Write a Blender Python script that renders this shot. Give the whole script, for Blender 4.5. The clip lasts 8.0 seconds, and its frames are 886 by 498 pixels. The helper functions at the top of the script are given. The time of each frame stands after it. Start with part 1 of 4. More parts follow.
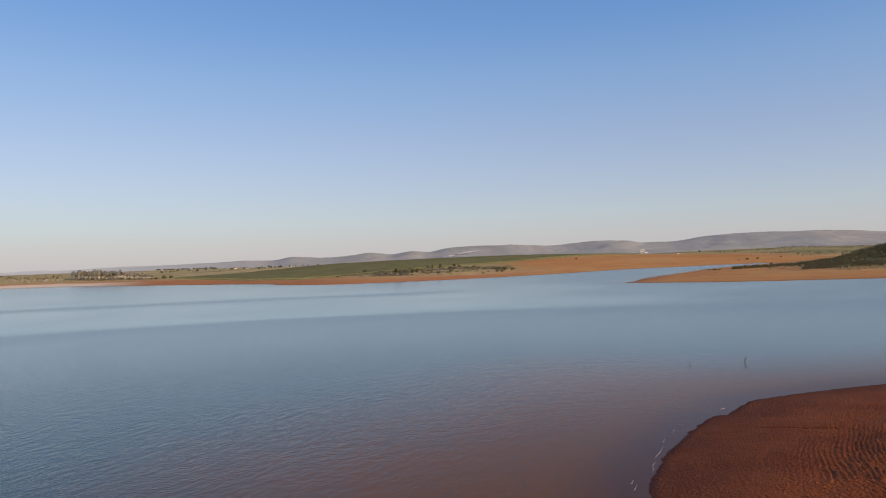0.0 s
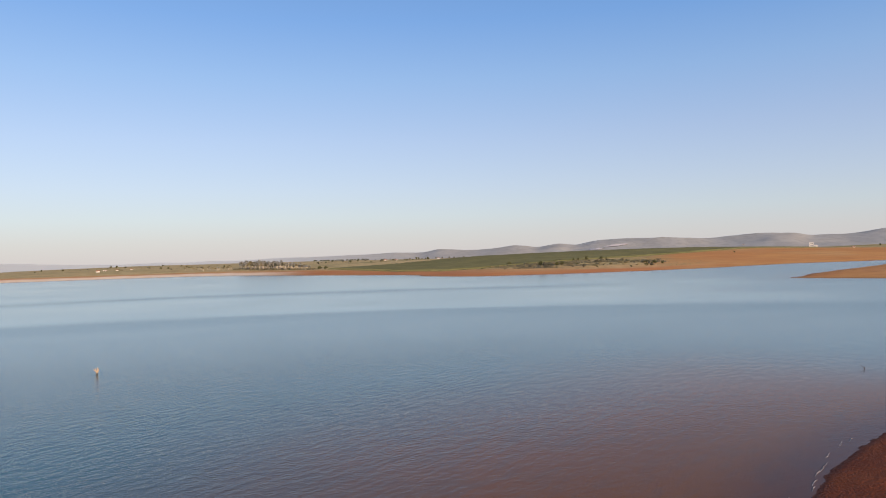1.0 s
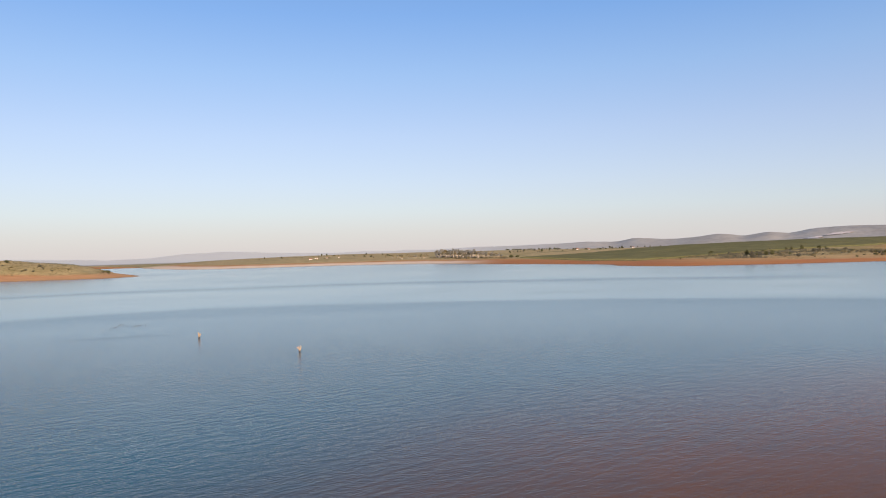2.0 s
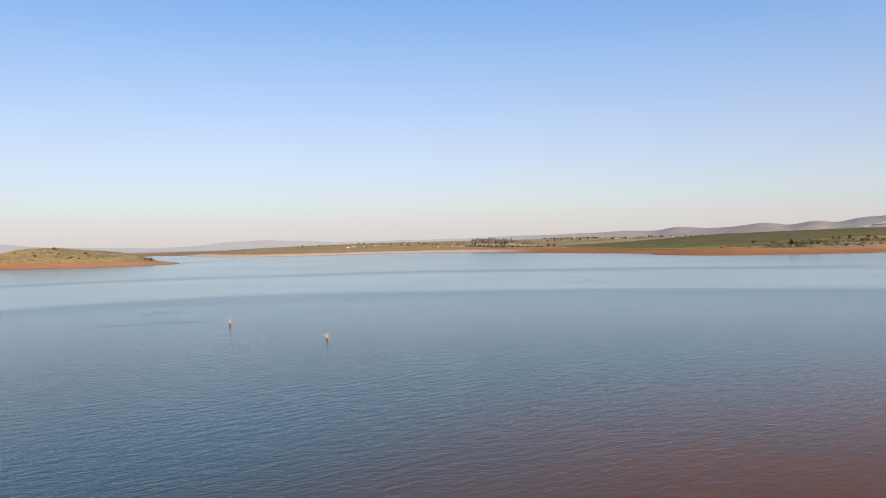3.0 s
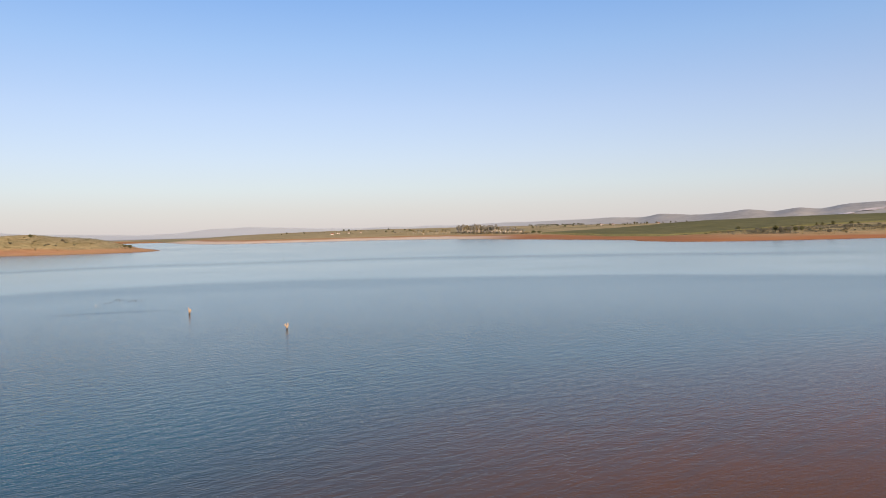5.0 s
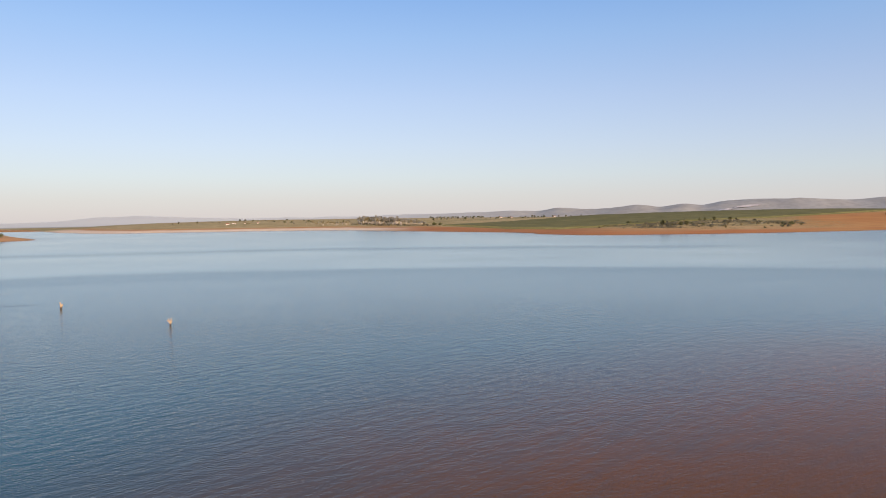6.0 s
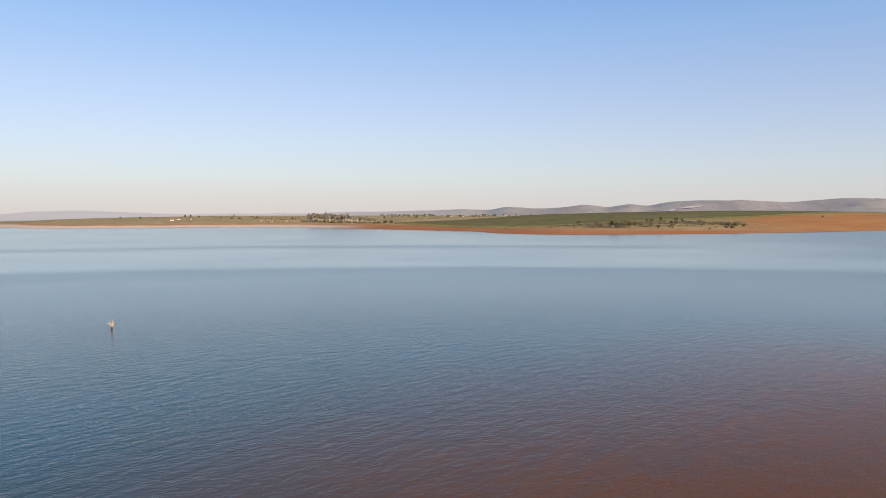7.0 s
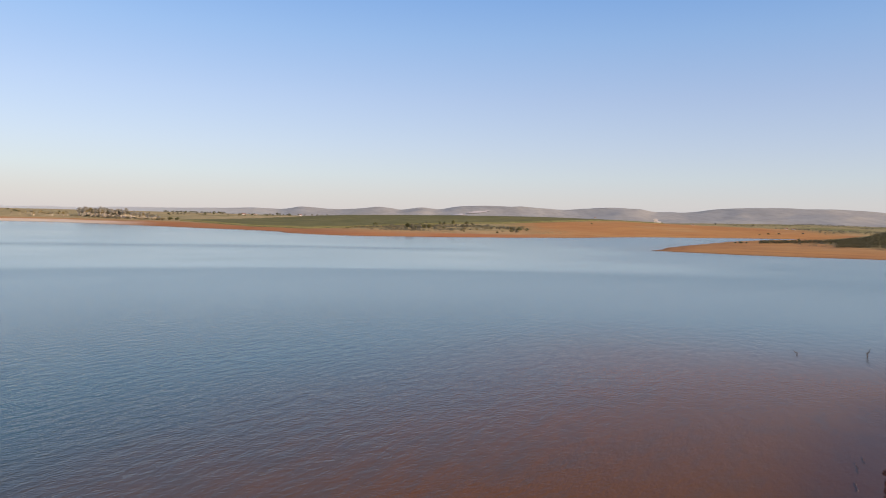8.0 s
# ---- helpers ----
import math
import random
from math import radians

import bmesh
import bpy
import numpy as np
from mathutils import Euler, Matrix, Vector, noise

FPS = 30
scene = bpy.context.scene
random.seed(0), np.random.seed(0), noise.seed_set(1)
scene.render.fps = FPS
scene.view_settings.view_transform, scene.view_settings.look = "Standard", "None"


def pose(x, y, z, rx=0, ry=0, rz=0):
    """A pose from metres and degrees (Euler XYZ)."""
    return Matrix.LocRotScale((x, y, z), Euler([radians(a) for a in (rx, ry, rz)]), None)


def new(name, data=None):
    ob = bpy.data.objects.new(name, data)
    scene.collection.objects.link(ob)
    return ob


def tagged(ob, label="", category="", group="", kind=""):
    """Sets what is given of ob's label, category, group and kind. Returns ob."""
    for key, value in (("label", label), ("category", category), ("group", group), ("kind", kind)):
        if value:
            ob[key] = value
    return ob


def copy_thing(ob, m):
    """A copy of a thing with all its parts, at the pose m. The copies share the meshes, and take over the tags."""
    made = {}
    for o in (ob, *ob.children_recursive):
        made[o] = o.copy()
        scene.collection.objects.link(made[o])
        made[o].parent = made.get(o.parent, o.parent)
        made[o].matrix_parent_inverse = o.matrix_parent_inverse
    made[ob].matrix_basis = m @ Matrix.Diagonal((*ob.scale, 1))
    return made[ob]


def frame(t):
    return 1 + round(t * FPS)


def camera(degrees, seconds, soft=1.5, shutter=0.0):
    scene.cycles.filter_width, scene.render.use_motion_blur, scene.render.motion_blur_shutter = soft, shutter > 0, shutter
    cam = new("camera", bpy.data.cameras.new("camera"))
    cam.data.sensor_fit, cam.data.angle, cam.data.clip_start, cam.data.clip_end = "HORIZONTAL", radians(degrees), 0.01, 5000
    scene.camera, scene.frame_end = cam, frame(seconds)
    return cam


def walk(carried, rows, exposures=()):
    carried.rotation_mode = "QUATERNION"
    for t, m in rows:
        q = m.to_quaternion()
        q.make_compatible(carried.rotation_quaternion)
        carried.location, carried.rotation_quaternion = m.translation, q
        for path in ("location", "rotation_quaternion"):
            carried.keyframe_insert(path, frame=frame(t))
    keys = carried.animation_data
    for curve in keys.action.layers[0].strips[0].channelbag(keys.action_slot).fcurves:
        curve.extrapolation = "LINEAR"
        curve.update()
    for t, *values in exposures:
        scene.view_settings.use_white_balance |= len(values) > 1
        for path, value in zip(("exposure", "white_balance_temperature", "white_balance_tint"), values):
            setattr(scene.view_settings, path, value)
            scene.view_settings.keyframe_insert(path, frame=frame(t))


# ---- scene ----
cam = camera(64.16, 8.0, soft=1.0, shutter=0.08)

# seconds, x, y, z, heading, tilt, lean
PATH = [
    (0.0, 0.00, 0.00, 15.00, 0.00, 0.98, -1.96),
    (0.5, 0.87, 1.53, 14.81, 7.93, 1.01, -1.75),
    (1.0, 1.30, 2.72, 14.61, 11.80, 0.75, -1.64),
    (1.5, 1.65, 3.67, 14.39, 18.99, 0.51, -1.51),
    (2.0, 1.92, 4.66, 14.17, 27.31, 0.30, -1.50),
    (3.5, 2.09, 8.31, 13.85, 30.47, -0.68, -1.39),
    (4.0, 2.02, 9.75, 13.75, 30.30, -1.05, -1.40),
    (5.5, 1.56, 14.63, 13.39, 27.19, -2.16, -1.29),
    (6.0, 0.80, 15.88, 13.36, 21.32, -2.44, -0.77),
    (6.5, -0.28, 17.04, 13.43, 18.32, -2.56, -0.39),
    (7.0, -1.49, 18.24, 13.55, 17.27, -2.63, -0.16),
    (7.5, -2.75, 19.45, 13.54, 14.98, -2.61, 0.14),
    (8.0, -4.13, 20.57, 13.43, 0.69, -2.40, 1.32),
]
EXPOSURE = 0.15
walk(cam, [(t, pose(x, y, z, 90 + p, 0, h) @ pose(0, 0, 0, 0, 0, r)) for t, x, y, z, h, p, r in PATH],
     exposures=[(t, EXPOSURE + e, k, m) for t, e, k, m in ((0.0, -0.28, 6840, 18), (0.5, -0.09, 6870, 18), (1.0, -0.06, 6900, 18), (2.0, 0.0, 6920, 19), (5.5, -0.01, 6950, 19), (8.0, -0.01, 6950, 19))])

# ---- world and sun ----
SUN_BEARING, SUN_HEIGHT = 128.0, 17.0   # degrees, clockwise from ahead; above the horizon
world = bpy.data.worlds.new("sky")
scene.world = world
world.use_nodes = True
wt = world.node_tree
sky = wt.nodes.new("ShaderNodeTexSky")
sky.sky_type = "NISHITA"
sky.sun_disc = False
sky.sun_elevation = radians(SUN_HEIGHT)
sky.sun_rotation = radians(SUN_BEARING)
sky.altitude, sky.air_density, sky.dust_density, sky.ozone_density = 600, 1.0, 0.6, 1.0
wt.nodes["Background"].inputs[1].default_value = 0.14
up = wt.nodes.new("ShaderNodeTexCoord")
split_up = wt.nodes.new("ShaderNodeSeparateXYZ")
wt.links.new(up.outputs["Generated"], split_up.inputs[0])
# dry-season dust: sine of the height above the horizon, share of dust, its colour
DUST = [(0.0, 0.9, (3.71, 3.83, 4.08)), (0.03, 0.85, (3.61, 4.0, 4.33)), (0.06, 0.75, (3.25, 4.07, 4.82)), (0.1, 0.65, (2.88, 3.78, 5.22)),
        (0.165, 0.55, (2.37, 3.45, 5.61)), (0.245, 0.55, (1.57, 3.26, 6.07)), (0.32, 0.55, (0.78, 2.62, 6.12)), (0.5, 0.55, (0.24, 1.46, 4.12)),
        (1.0, 0.55, (0.1, 1.04, 3.09))]
veil, share = wt.nodes.new("ShaderNodeValToRGB"), wt.nodes.new("ShaderNodeValToRGB")
for n, k in ((veil, 0), (share, 1)):
    wt.links.new(split_up.outputs["Z"], n.inputs[0])
    for i, (z, amount, tone) in enumerate(DUST):
        e = n.color_ramp.elements[0] if i == 0 else n.color_ramp.elements[-1] if i == len(DUST) - 1 else n.color_ramp.elements.new(z)
        e.position = z
        e.color = (amount, amount, amount, 1) if k else (*(v / 8 for v in tone), 1)
bright = wt.nodes.new("ShaderNodeVectorMath")
bright.operation = "SCALE"
bright.inputs["Scale"].default_value = 8.0
wt.links.new(veil.outputs[0], bright.inputs[0])
haze = wt.nodes.new("ShaderNodeMix")          # dust evens out the sky
haze.data_type = "RGBA"
wt.links.new(share.outputs[0], haze.inputs[0])
wt.links.new(sky.outputs[0], haze.inputs[6])
wt.links.new(bright.outputs[0], haze.inputs[7])
wt.links.new(haze.outputs[2], wt.nodes["Background"].inputs[0])
sun = new("sun", bpy.data.lights.new("sun", "SUN"))
sun.data.energy, sun.data.angle, sun.data.color = 5.0, radians(0.6), (1.0, 0.80, 0.58)
toward = Vector((math.sin(radians(SUN_BEARING)) * math.cos(radians(SUN_HEIGHT)),
                 math.cos(radians(SUN_BEARING)) * math.cos(radians(SUN_HEIGHT)), math.sin(radians(SUN_HEIGHT))))
sun.matrix_world = toward.to_track_quat("Z", "Y").to_matrix().to_4x4()


# ---- materials ----
def shader(name, rough=0.9, spec=0.2):
    m = bpy.data.materials.new(name)
    m.use_nodes = True
    b = m.node_tree.nodes["Principled BSDF"]
    b.inputs["Roughness"].default_value = rough
    b.inputs["Specular IOR Level"].default_value = spec
    return m, m.node_tree, b


def node(tree, kind, **values):
    n = tree.nodes.new(kind)
    for key, value in values.items():
        if key in n.inputs:
            n.inputs[key].default_value = value
    return n


def grain(tree, scale, detail=4.0, stretch=(1, 1, 1), turn=0.0, space="Object"):
    """Noise in object space; the socket of its value."""
    co = tree.nodes.new("ShaderNodeTexCoord")
    mp = tree.nodes.new("ShaderNodeMapping")
    mp.vector_type = "TEXTURE"
    mp.inputs["Scale"].default_value = [1 / v for v in stretch]
    mp.inputs["Rotation"].default_value = (0, 0, radians(turn))
    n = node(tree, "ShaderNodeTexNoise", Scale=scale, Detail=detail)
    tree.links.new(co.outputs[space], mp.inputs["Vector"])
    tree.links.new(mp.outputs[0], n.inputs["Vector"])
    return n.outputs["Fac"]


def ramp(tree, fac, lo, hi):
    """Stretches a value from lo..hi to 0..1."""
    n = tree.nodes.new("ShaderNodeMapRange")
    n.inputs["From Min"].default_value, n.inputs["From Max"].default_value = lo, hi
    tree.links.new(fac, n.inputs["Value"])
    return n.outputs[0]


def mix(tree, fac, a, b, how="MIX"):
    n = tree.nodes.new("ShaderNodeMix")
    n.data_type, n.blend_type = "RGBA", how
    for value, k in ((fac, 0), (a, 6), (b, 7)):
        if hasattr(value, "is_linked"):
            tree.links.new(value, n.inputs[k])
        else:
            n.inputs[k].default_value = value if k == 0 else (*value, 1)
    return n.outputs[2]


def times(tree, a, b, how="MULTIPLY"):
    n = tree.nodes.new("ShaderNodeMath")
    n.operation = how
    for value, k in ((a, 0), (b, 1)):
        if hasattr(value, "is_linked"):
            tree.links.new(value, n.inputs[k])
        else:
            n.inputs[k].default_value = value
    return n.outputs[0]


def relief(tree, bsdf, height, strength, distance):
    n = node(tree, "ShaderNodeBump", Strength=strength, Distance=distance)
    tree.links.new(height, n.inputs["Height"])
    tree.links.new(n.outputs[0], bsdf.inputs["Normal"])


def attribute(tree, name):
    n = tree.nodes.new("ShaderNodeAttribute")
    n.attribute_name = name
    return n


def plain(name, a, b, scale, rough=0.85, bump=0.3, depth=0.02, spec=0.2, per_object=0.0, island=0.0, thin=0.0):
    """Two tones in noise at two scales with fine relief."""
    m, t, s = shader(name, rough, spec)
    col = mix(t, ramp(t, grain(t, scale), 0.35, 0.65), a, b)
    col = mix(t, times(t, ramp(t, grain(t, scale * 7), 0.3, 0.7), 0.35), col, tuple(0.6 * v for v in a))
    if per_object or island:
        o = t.nodes.new("ShaderNodeObjectInfo") if per_object else t.nodes.new("ShaderNodeNewGeometry")
        r = o.outputs["Random"] if per_object else o.outputs["Random Per Island"]
        hsv = node(t, "ShaderNodeHueSaturation")
        k = per_object or island
        v = ramp(t, r, 0, 1)
        v.node.inputs["To Min"].default_value, v.node.inputs["To Max"].default_value = 1 - k, 1 + k
        t.links.new(v, hsv.inputs["Value"])
        t.links.new(col, hsv.inputs["Color"])
        col = hsv.outputs[0]
    t.links.new(col, s.inputs["Base Color"])
    if bump:
        relief(t, s, grain(t, scale * 9), bump, depth)
    if thin:                                    # leaves let light through
        back, both = t.nodes.new("ShaderNodeBsdfTranslucent"), t.nodes.new("ShaderNodeMixShader")
        both.inputs[0].default_value = thin
        t.links.new(col, back.inputs["Color"])
        t.links.new(s.outputs[0], both.inputs[1])
        t.links.new(back.outputs[0], both.inputs[2])
        t.links.new(both.outputs[0], t.nodes["Material Output"].inputs["Surface"])
    return m


def ground_material():
    m, t, s = shader("ground", 0.95, 0.1)
    cover, place = attribute(t, "cover"), attribute(t, "place")
    split = t.nodes.new("ShaderNodeSeparateColor")
    t.links.new(cover.outputs["Color"], split.inputs[0])
    far = t.nodes.new("ShaderNodeSeparateColor")
    t.links.new(place.outputs["Color"], far.inputs[0])
    big, mid, fine = grain(t, 0.012), grain(t, 0.06, stretch=(1, 2.5, 1)), grain(t, 0.5)
    soil = mix(t, ramp(t, big, 0.35, 0.65), (0.48, 0.195, 0.060), (0.56, 0.275, 0.088))
    soil = mix(t, times(t, ramp(t, mid, 0.4, 0.7), 0.45), soil, (0.62, 0.32, 0.11))
    soil = mix(t, times(t, ramp(t, fine, 0.45, 0.75), 0.3), soil, (0.30, 0.125, 0.055))
    strata = grain(t, 1.0, 3, (0.012, 0.012, 2.6))
    soil = mix(t, times(t, ramp(t, strata, 0.48, 0.62), 0.55), soil, (0.60, 0.295, 0.088))
    soil = mix(t, times(t, ramp(t, grain(t, 1.0, 3, (0.02, 0.02, 4.5)), 0.55, 0.68), 0.5), soil, (0.30, 0.11, 0.045))
    red = mix(t, times(t, far.outputs[1], 0.5), soil, (0.47, 0.155, 0.065))
    dry = mix(t, ramp(t, mid, 0.38, 0.62), (0.43, 0.305, 0.13), (0.60, 0.45, 0.215))
    dry = mix(t, times(t, ramp(t, strata, 0.46, 0.6), 0.6), dry, (0.60, 0.42, 0.20))
    dry = mix(t, times(t, ramp(t, fine, 0.45, 0.7), 0.5), dry, (0.24, 0.20, 0.085))
    green = mix(t, ramp(t, mid, 0.3, 0.7), (0.215, 0.195, 0.065), (0.33, 0.285, 0.105))
    green = mix(t, times(t, ramp(t, fine, 0.45, 0.7), 0.5), green, (0.085, 0.10, 0.03))
    sand = mix(t, ramp(t, mid, 0.3, 0.7), (0.78, 0.54, 0.34), (0.88, 0.71, 0.51))
    # far hills paled beyond dry rock and grass: haze put into the base colour
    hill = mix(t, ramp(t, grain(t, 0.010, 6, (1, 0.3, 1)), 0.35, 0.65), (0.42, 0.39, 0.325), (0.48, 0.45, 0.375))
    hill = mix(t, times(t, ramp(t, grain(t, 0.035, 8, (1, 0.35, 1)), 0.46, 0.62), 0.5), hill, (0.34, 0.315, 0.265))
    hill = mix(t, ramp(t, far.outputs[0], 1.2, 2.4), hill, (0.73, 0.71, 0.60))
    col = mix(t, split.outputs[2], red, sand)
    col = mix(t, split.outputs[1], col, dry)
    col = mix(t, split.outputs[0], col, green)
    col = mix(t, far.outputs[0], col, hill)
    col = mix(t, times(t, far.outputs[2], 0.6), col, (0.12, 0.05, 0.03))
    t.links.new(col, s.inputs["Base Color"])
    relief(t, s, grain(t, 0.35, 6), 0.5, 0.6)
    return m


def bank_material():
    """Bare red earth left by the falling water: wet by the edge, darker some metres up, crumbly above."""
    m, t, s = shader("bank_soil", 0.9, 0.15)
    damp_dark = attribute(t, "damp_dark").outputs["Fac"]
    col = mix(t, ramp(t, grain(t, 0.18), 0.35, 0.65), (0.235, 0.050, 0.012), (0.315, 0.080, 0.020))
    col = mix(t, times(t, ramp(t, grain(t, 7.0, 6), 0.45, 0.72), 0.5), col, (0.150, 0.040, 0.015))
    col = mix(t, times(t, ramp(t, grain(t, 14, 3), 0.6, 0.75), 0.4), col, (0.38, 0.16, 0.07))
    col = mix(t, damp_dark, col, (0.075, 0.024, 0.014))
    t.links.new(col, s.inputs["Base Color"])
    relief(t, s, grain(t, 5.5, 9), 1.0, 0.22)
    return m


def water_material():
    """Turbid reservoir water: brown silt by the shore, blue-green beyond; wind ripples, calmer bands."""
    m, t, s = shader("water", 0.06, 0.5)
    s.inputs["IOR"].default_value = 1.33
    look_ = attribute(t, "silt")
    split = t.nodes.new("ShaderNodeSeparateColor")
    t.links.new(look_.outputs["Color"], split.inputs[0])
    silt, calm_pale, thin = split.outputs[0], split.outputs[1], split.outputs[2]
    cloud = times(t, grain(t, 0.035, 4, (1, 2, 1)), 0.5)
    cloud = times(t, times(t, cloud, -0.25, "ADD"), times(t, times(t, grain(t, 0.8, 3, (1, 0.3, 1), -25), -0.5, "ADD"), 0.6), "ADD")
    amount = times(t, silt, times(t, cloud, silt), "ADD")
    # calm and far water paled: sky reflection and haze put into the base colour
    deep = mix(t, times(t, calm_pale, 0.8), (0.001, 0.069, 0.079), (0.245, 0.415, 0.405))
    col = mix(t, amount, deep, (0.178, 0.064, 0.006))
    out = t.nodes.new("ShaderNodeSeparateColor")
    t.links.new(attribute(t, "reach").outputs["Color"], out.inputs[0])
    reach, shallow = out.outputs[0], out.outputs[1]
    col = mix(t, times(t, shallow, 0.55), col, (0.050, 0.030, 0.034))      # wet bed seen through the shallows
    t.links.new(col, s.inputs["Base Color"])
    swell = grain(t, 1.2, 4, (0.42, 1, 1), 66)
    chop = grain(t, 3.4, 3, (0.5, 1, 1), 58)
    crest = times(t, times(t, times(t, chop, -0.5, "ADD"), 0, "ABSOLUTE"), -2.0)      # sharp little crests
    cross = grain(t, 3.1, 2, (0.5, 1, 1), 40)
    gust = grain(t, 0.02, 3, (0.5, 1.2, 1), 20)
    h = times(t, times(t, swell, 1.0), times(t, crest, 0.36), "ADD")
    h = times(t, h, times(t, cross, 0.28), "ADD")
    breeze = times(t, ramp(t, gust, 0.3, 0.7), 0.25)
    level = times(t, times(t, times(t, calm_pale, -0.66), 1.0, "ADD"), times(t, times(t, thin, -0.6), 1.0, "ADD"))
    level = times(t, level, times(t, breeze, 0.85, "ADD"))
    level = times(t, level, times(t, times(t, silt, -0.3), 1.0, "ADD"))
    level = times(t, level, times(t, times(t, reach, -0.92), 1.0, "ADD"))
    relief(t, s, times(t, h, level), 1.0, 0.072)
    dull = times(t, times(t, times(t, silt, -0.58), 1.0, "ADD"), times(t, times(t, thin, -0.55), 1.0, "ADD"))
    t.links.new(times(t, dull, 0.47), s.inputs["Specular IOR Level"])   # muddy, choppy water mirrors less
    # far out the ripples are too small to be told apart and only blur the mirror
    ruffled = times(t, times(t, calm_pale, -0.165), 0.305, "ADD")
    ruffled = times(t, ruffled, times(t, times(t, grain(t, 0.05, 3, (0.25, 1, 1), 35), 0.2), 0.9, "ADD"))
    r = times(t, times(t, ruffled, reach), times(t, times(t, reach, -0.10), 0.10, "ADD"), "ADD")
    t.links.new(r, s.inputs["Roughness"])
    return m


GROUND, BANK, WATER = ground_material(), bank_material(), water_material()
BARK = plain("bark", (0.16, 0.11, 0.075), (0.24, 0.18, 0.13), 3.0)
PALE_BARK = plain("pale_bark", (0.74, 0.64, 0.53), (0.56, 0.46, 0.37), 1.2, bump=0.2)
DEAD_WOOD = plain("dead_wood", (0.62, 0.45, 0.28), (0.46, 0.31, 0.19), 6.0, bump=0.6, depth=0.03)
WET_WOOD = plain("wet_wood", (0.10, 0.07, 0.05), (0.06, 0.04, 0.03), 8.0, 0.5, bump=0.5)
DARK_WOOD = plain("dark_wood", (0.11, 0.085, 0.07), (0.065, 0.05, 0.04), 8.0, bump=0.5)
LEAF = plain("leaf", (0.145, 0.150, 0.062), (0.21, 0.205, 0.088), 0.6, 0.7, 0, island=0.35, thin=0.4)
LEAF_DRY = plain("leaf_dry", (0.33, 0.28, 0.14), (0.43, 0.355, 0.19), 0.6, 0.8, 0, island=0.3, thin=0.4)
LEAF_GREY = plain("leaf_grey", (0.195, 0.185, 0.125), (0.265, 0.24, 0.16), 0.6, 0.75, 0, island=0.3, thin=0.4)
LEAF_DARK = plain("leaf_dark", (0.125, 0.115, 0.062), (0.18, 0.16, 0.090), 0.6, 0.75, 0, island=0.16, thin=0.55)
# grey-green leaves lightened further, the distance haze being put into their colour
GUM_LEAF = plain("gum_leaf", (0.48, 0.455, 0.375), (0.56, 0.53, 0.445), 0.6, 0.75, 0, island=0.3, thin=0.55)
CROP = plain("crop_leaf", (0.150, 0.148, 0.058), (0.21, 0.195, 0.080), 0.05, 0.8, 0.6, 0.3)
LIME = plain("white_rock", (0.70, 0.65, 0.60), (0.52, 0.47, 0.43), 0.02, bump=0.4, depth=0.5)
PLASTER = plain("plaster", (0.82, 0.78, 0.72), (0.70, 0.64, 0.57), 0.3, bump=0.1)
ROOF_TILE = plain("roof_tile", (0.36, 0.16, 0.09), (0.26, 0.11, 0.07), 1.0)
ROOF_TIN = plain("roof_sheet", (0.62, 0.60, 0.58), (0.48, 0.45, 0.42), 0.5, 0.5)
DARK_PANE = plain("dark_pane", (0.03, 0.035, 0.04), (0.05, 0.055, 0.06), 1.0, 0.15, 0, spec=0.5)
FOAM = plain("foam", (0.50, 0.44, 0.43), (0.36, 0.31, 0.31), 3.0, 0.6)


# ---- the lie of the land ----
# terrain begin
def hash01(ix, iy, seed):
    n = (ix.astype(np.int64) * 374761393 + iy.astype(np.int64) * 668265263 + seed * 974711) & 0x7FFFFFFF
    n = ((n ^ (n >> 13)) * 1274126177) & 0x7FFFFFFF
    return ((n ^ (n >> 16)) & 0xFFFF) / 65535.0


def rough2(x, y, size, seed=1, octaves=3):
    """Smooth noise, -1 to 1, over a plan of points; size: metres of the largest lumps."""
    total, amp, norm = np.zeros_like(x), 1.0, 0.0
    for k in range(octaves):
        u, v = x / size * 2 ** k, y / size * 2 ** k
        iu, iv = np.floor(u), np.floor(v)
        fu, fv = u - iu, v - iv
        fu, fv = fu * fu * (3 - 2 * fu), fv * fv * (3 - 2 * fv)
        a, b = hash01(iu, iv, seed + k), hash01(iu + 1, iv, seed + k)
        c, d = hash01(iu, iv + 1, seed + k), hash01(iu + 1, iv + 1, seed + k)
        total += amp * (2 * ((a + (b - a) * fu) * (1 - fv) + (c + (d - c) * fu) * fv) - 1)
        norm, amp = norm + amp, amp * 0.5
    return total / norm


def smooth(a, b, v):
    u = np.clip((v - a) / (b - a), 0, 1)
    return u * u * (3 - 2 * u)


def inland(x, y, shore):
    """Metres from a closed shoreline, positive on land."""
    best, inside = np.full(x.shape, 1e12), np.zeros(x.shape, bool)
    for (ax, ay), (bx, by) in zip(shore, shore[1:] + shore[:1]):
        ex, ey = bx - ax, by - ay
        k = np.clip(((x - ax) * ex + (y - ay) * ey) / (ex * ex + ey * ey), 0, 1)
        best = np.minimum(best, (x - ax - k * ex) ** 2 + (y - ay - k * ey) ** 2)
        if ay != by:
            inside ^= ((ay > y) != (by > y)) & (x < ax + (y - ay) * ex / ey)
    return np.where(inside, 1, -1) * np.sqrt(best)


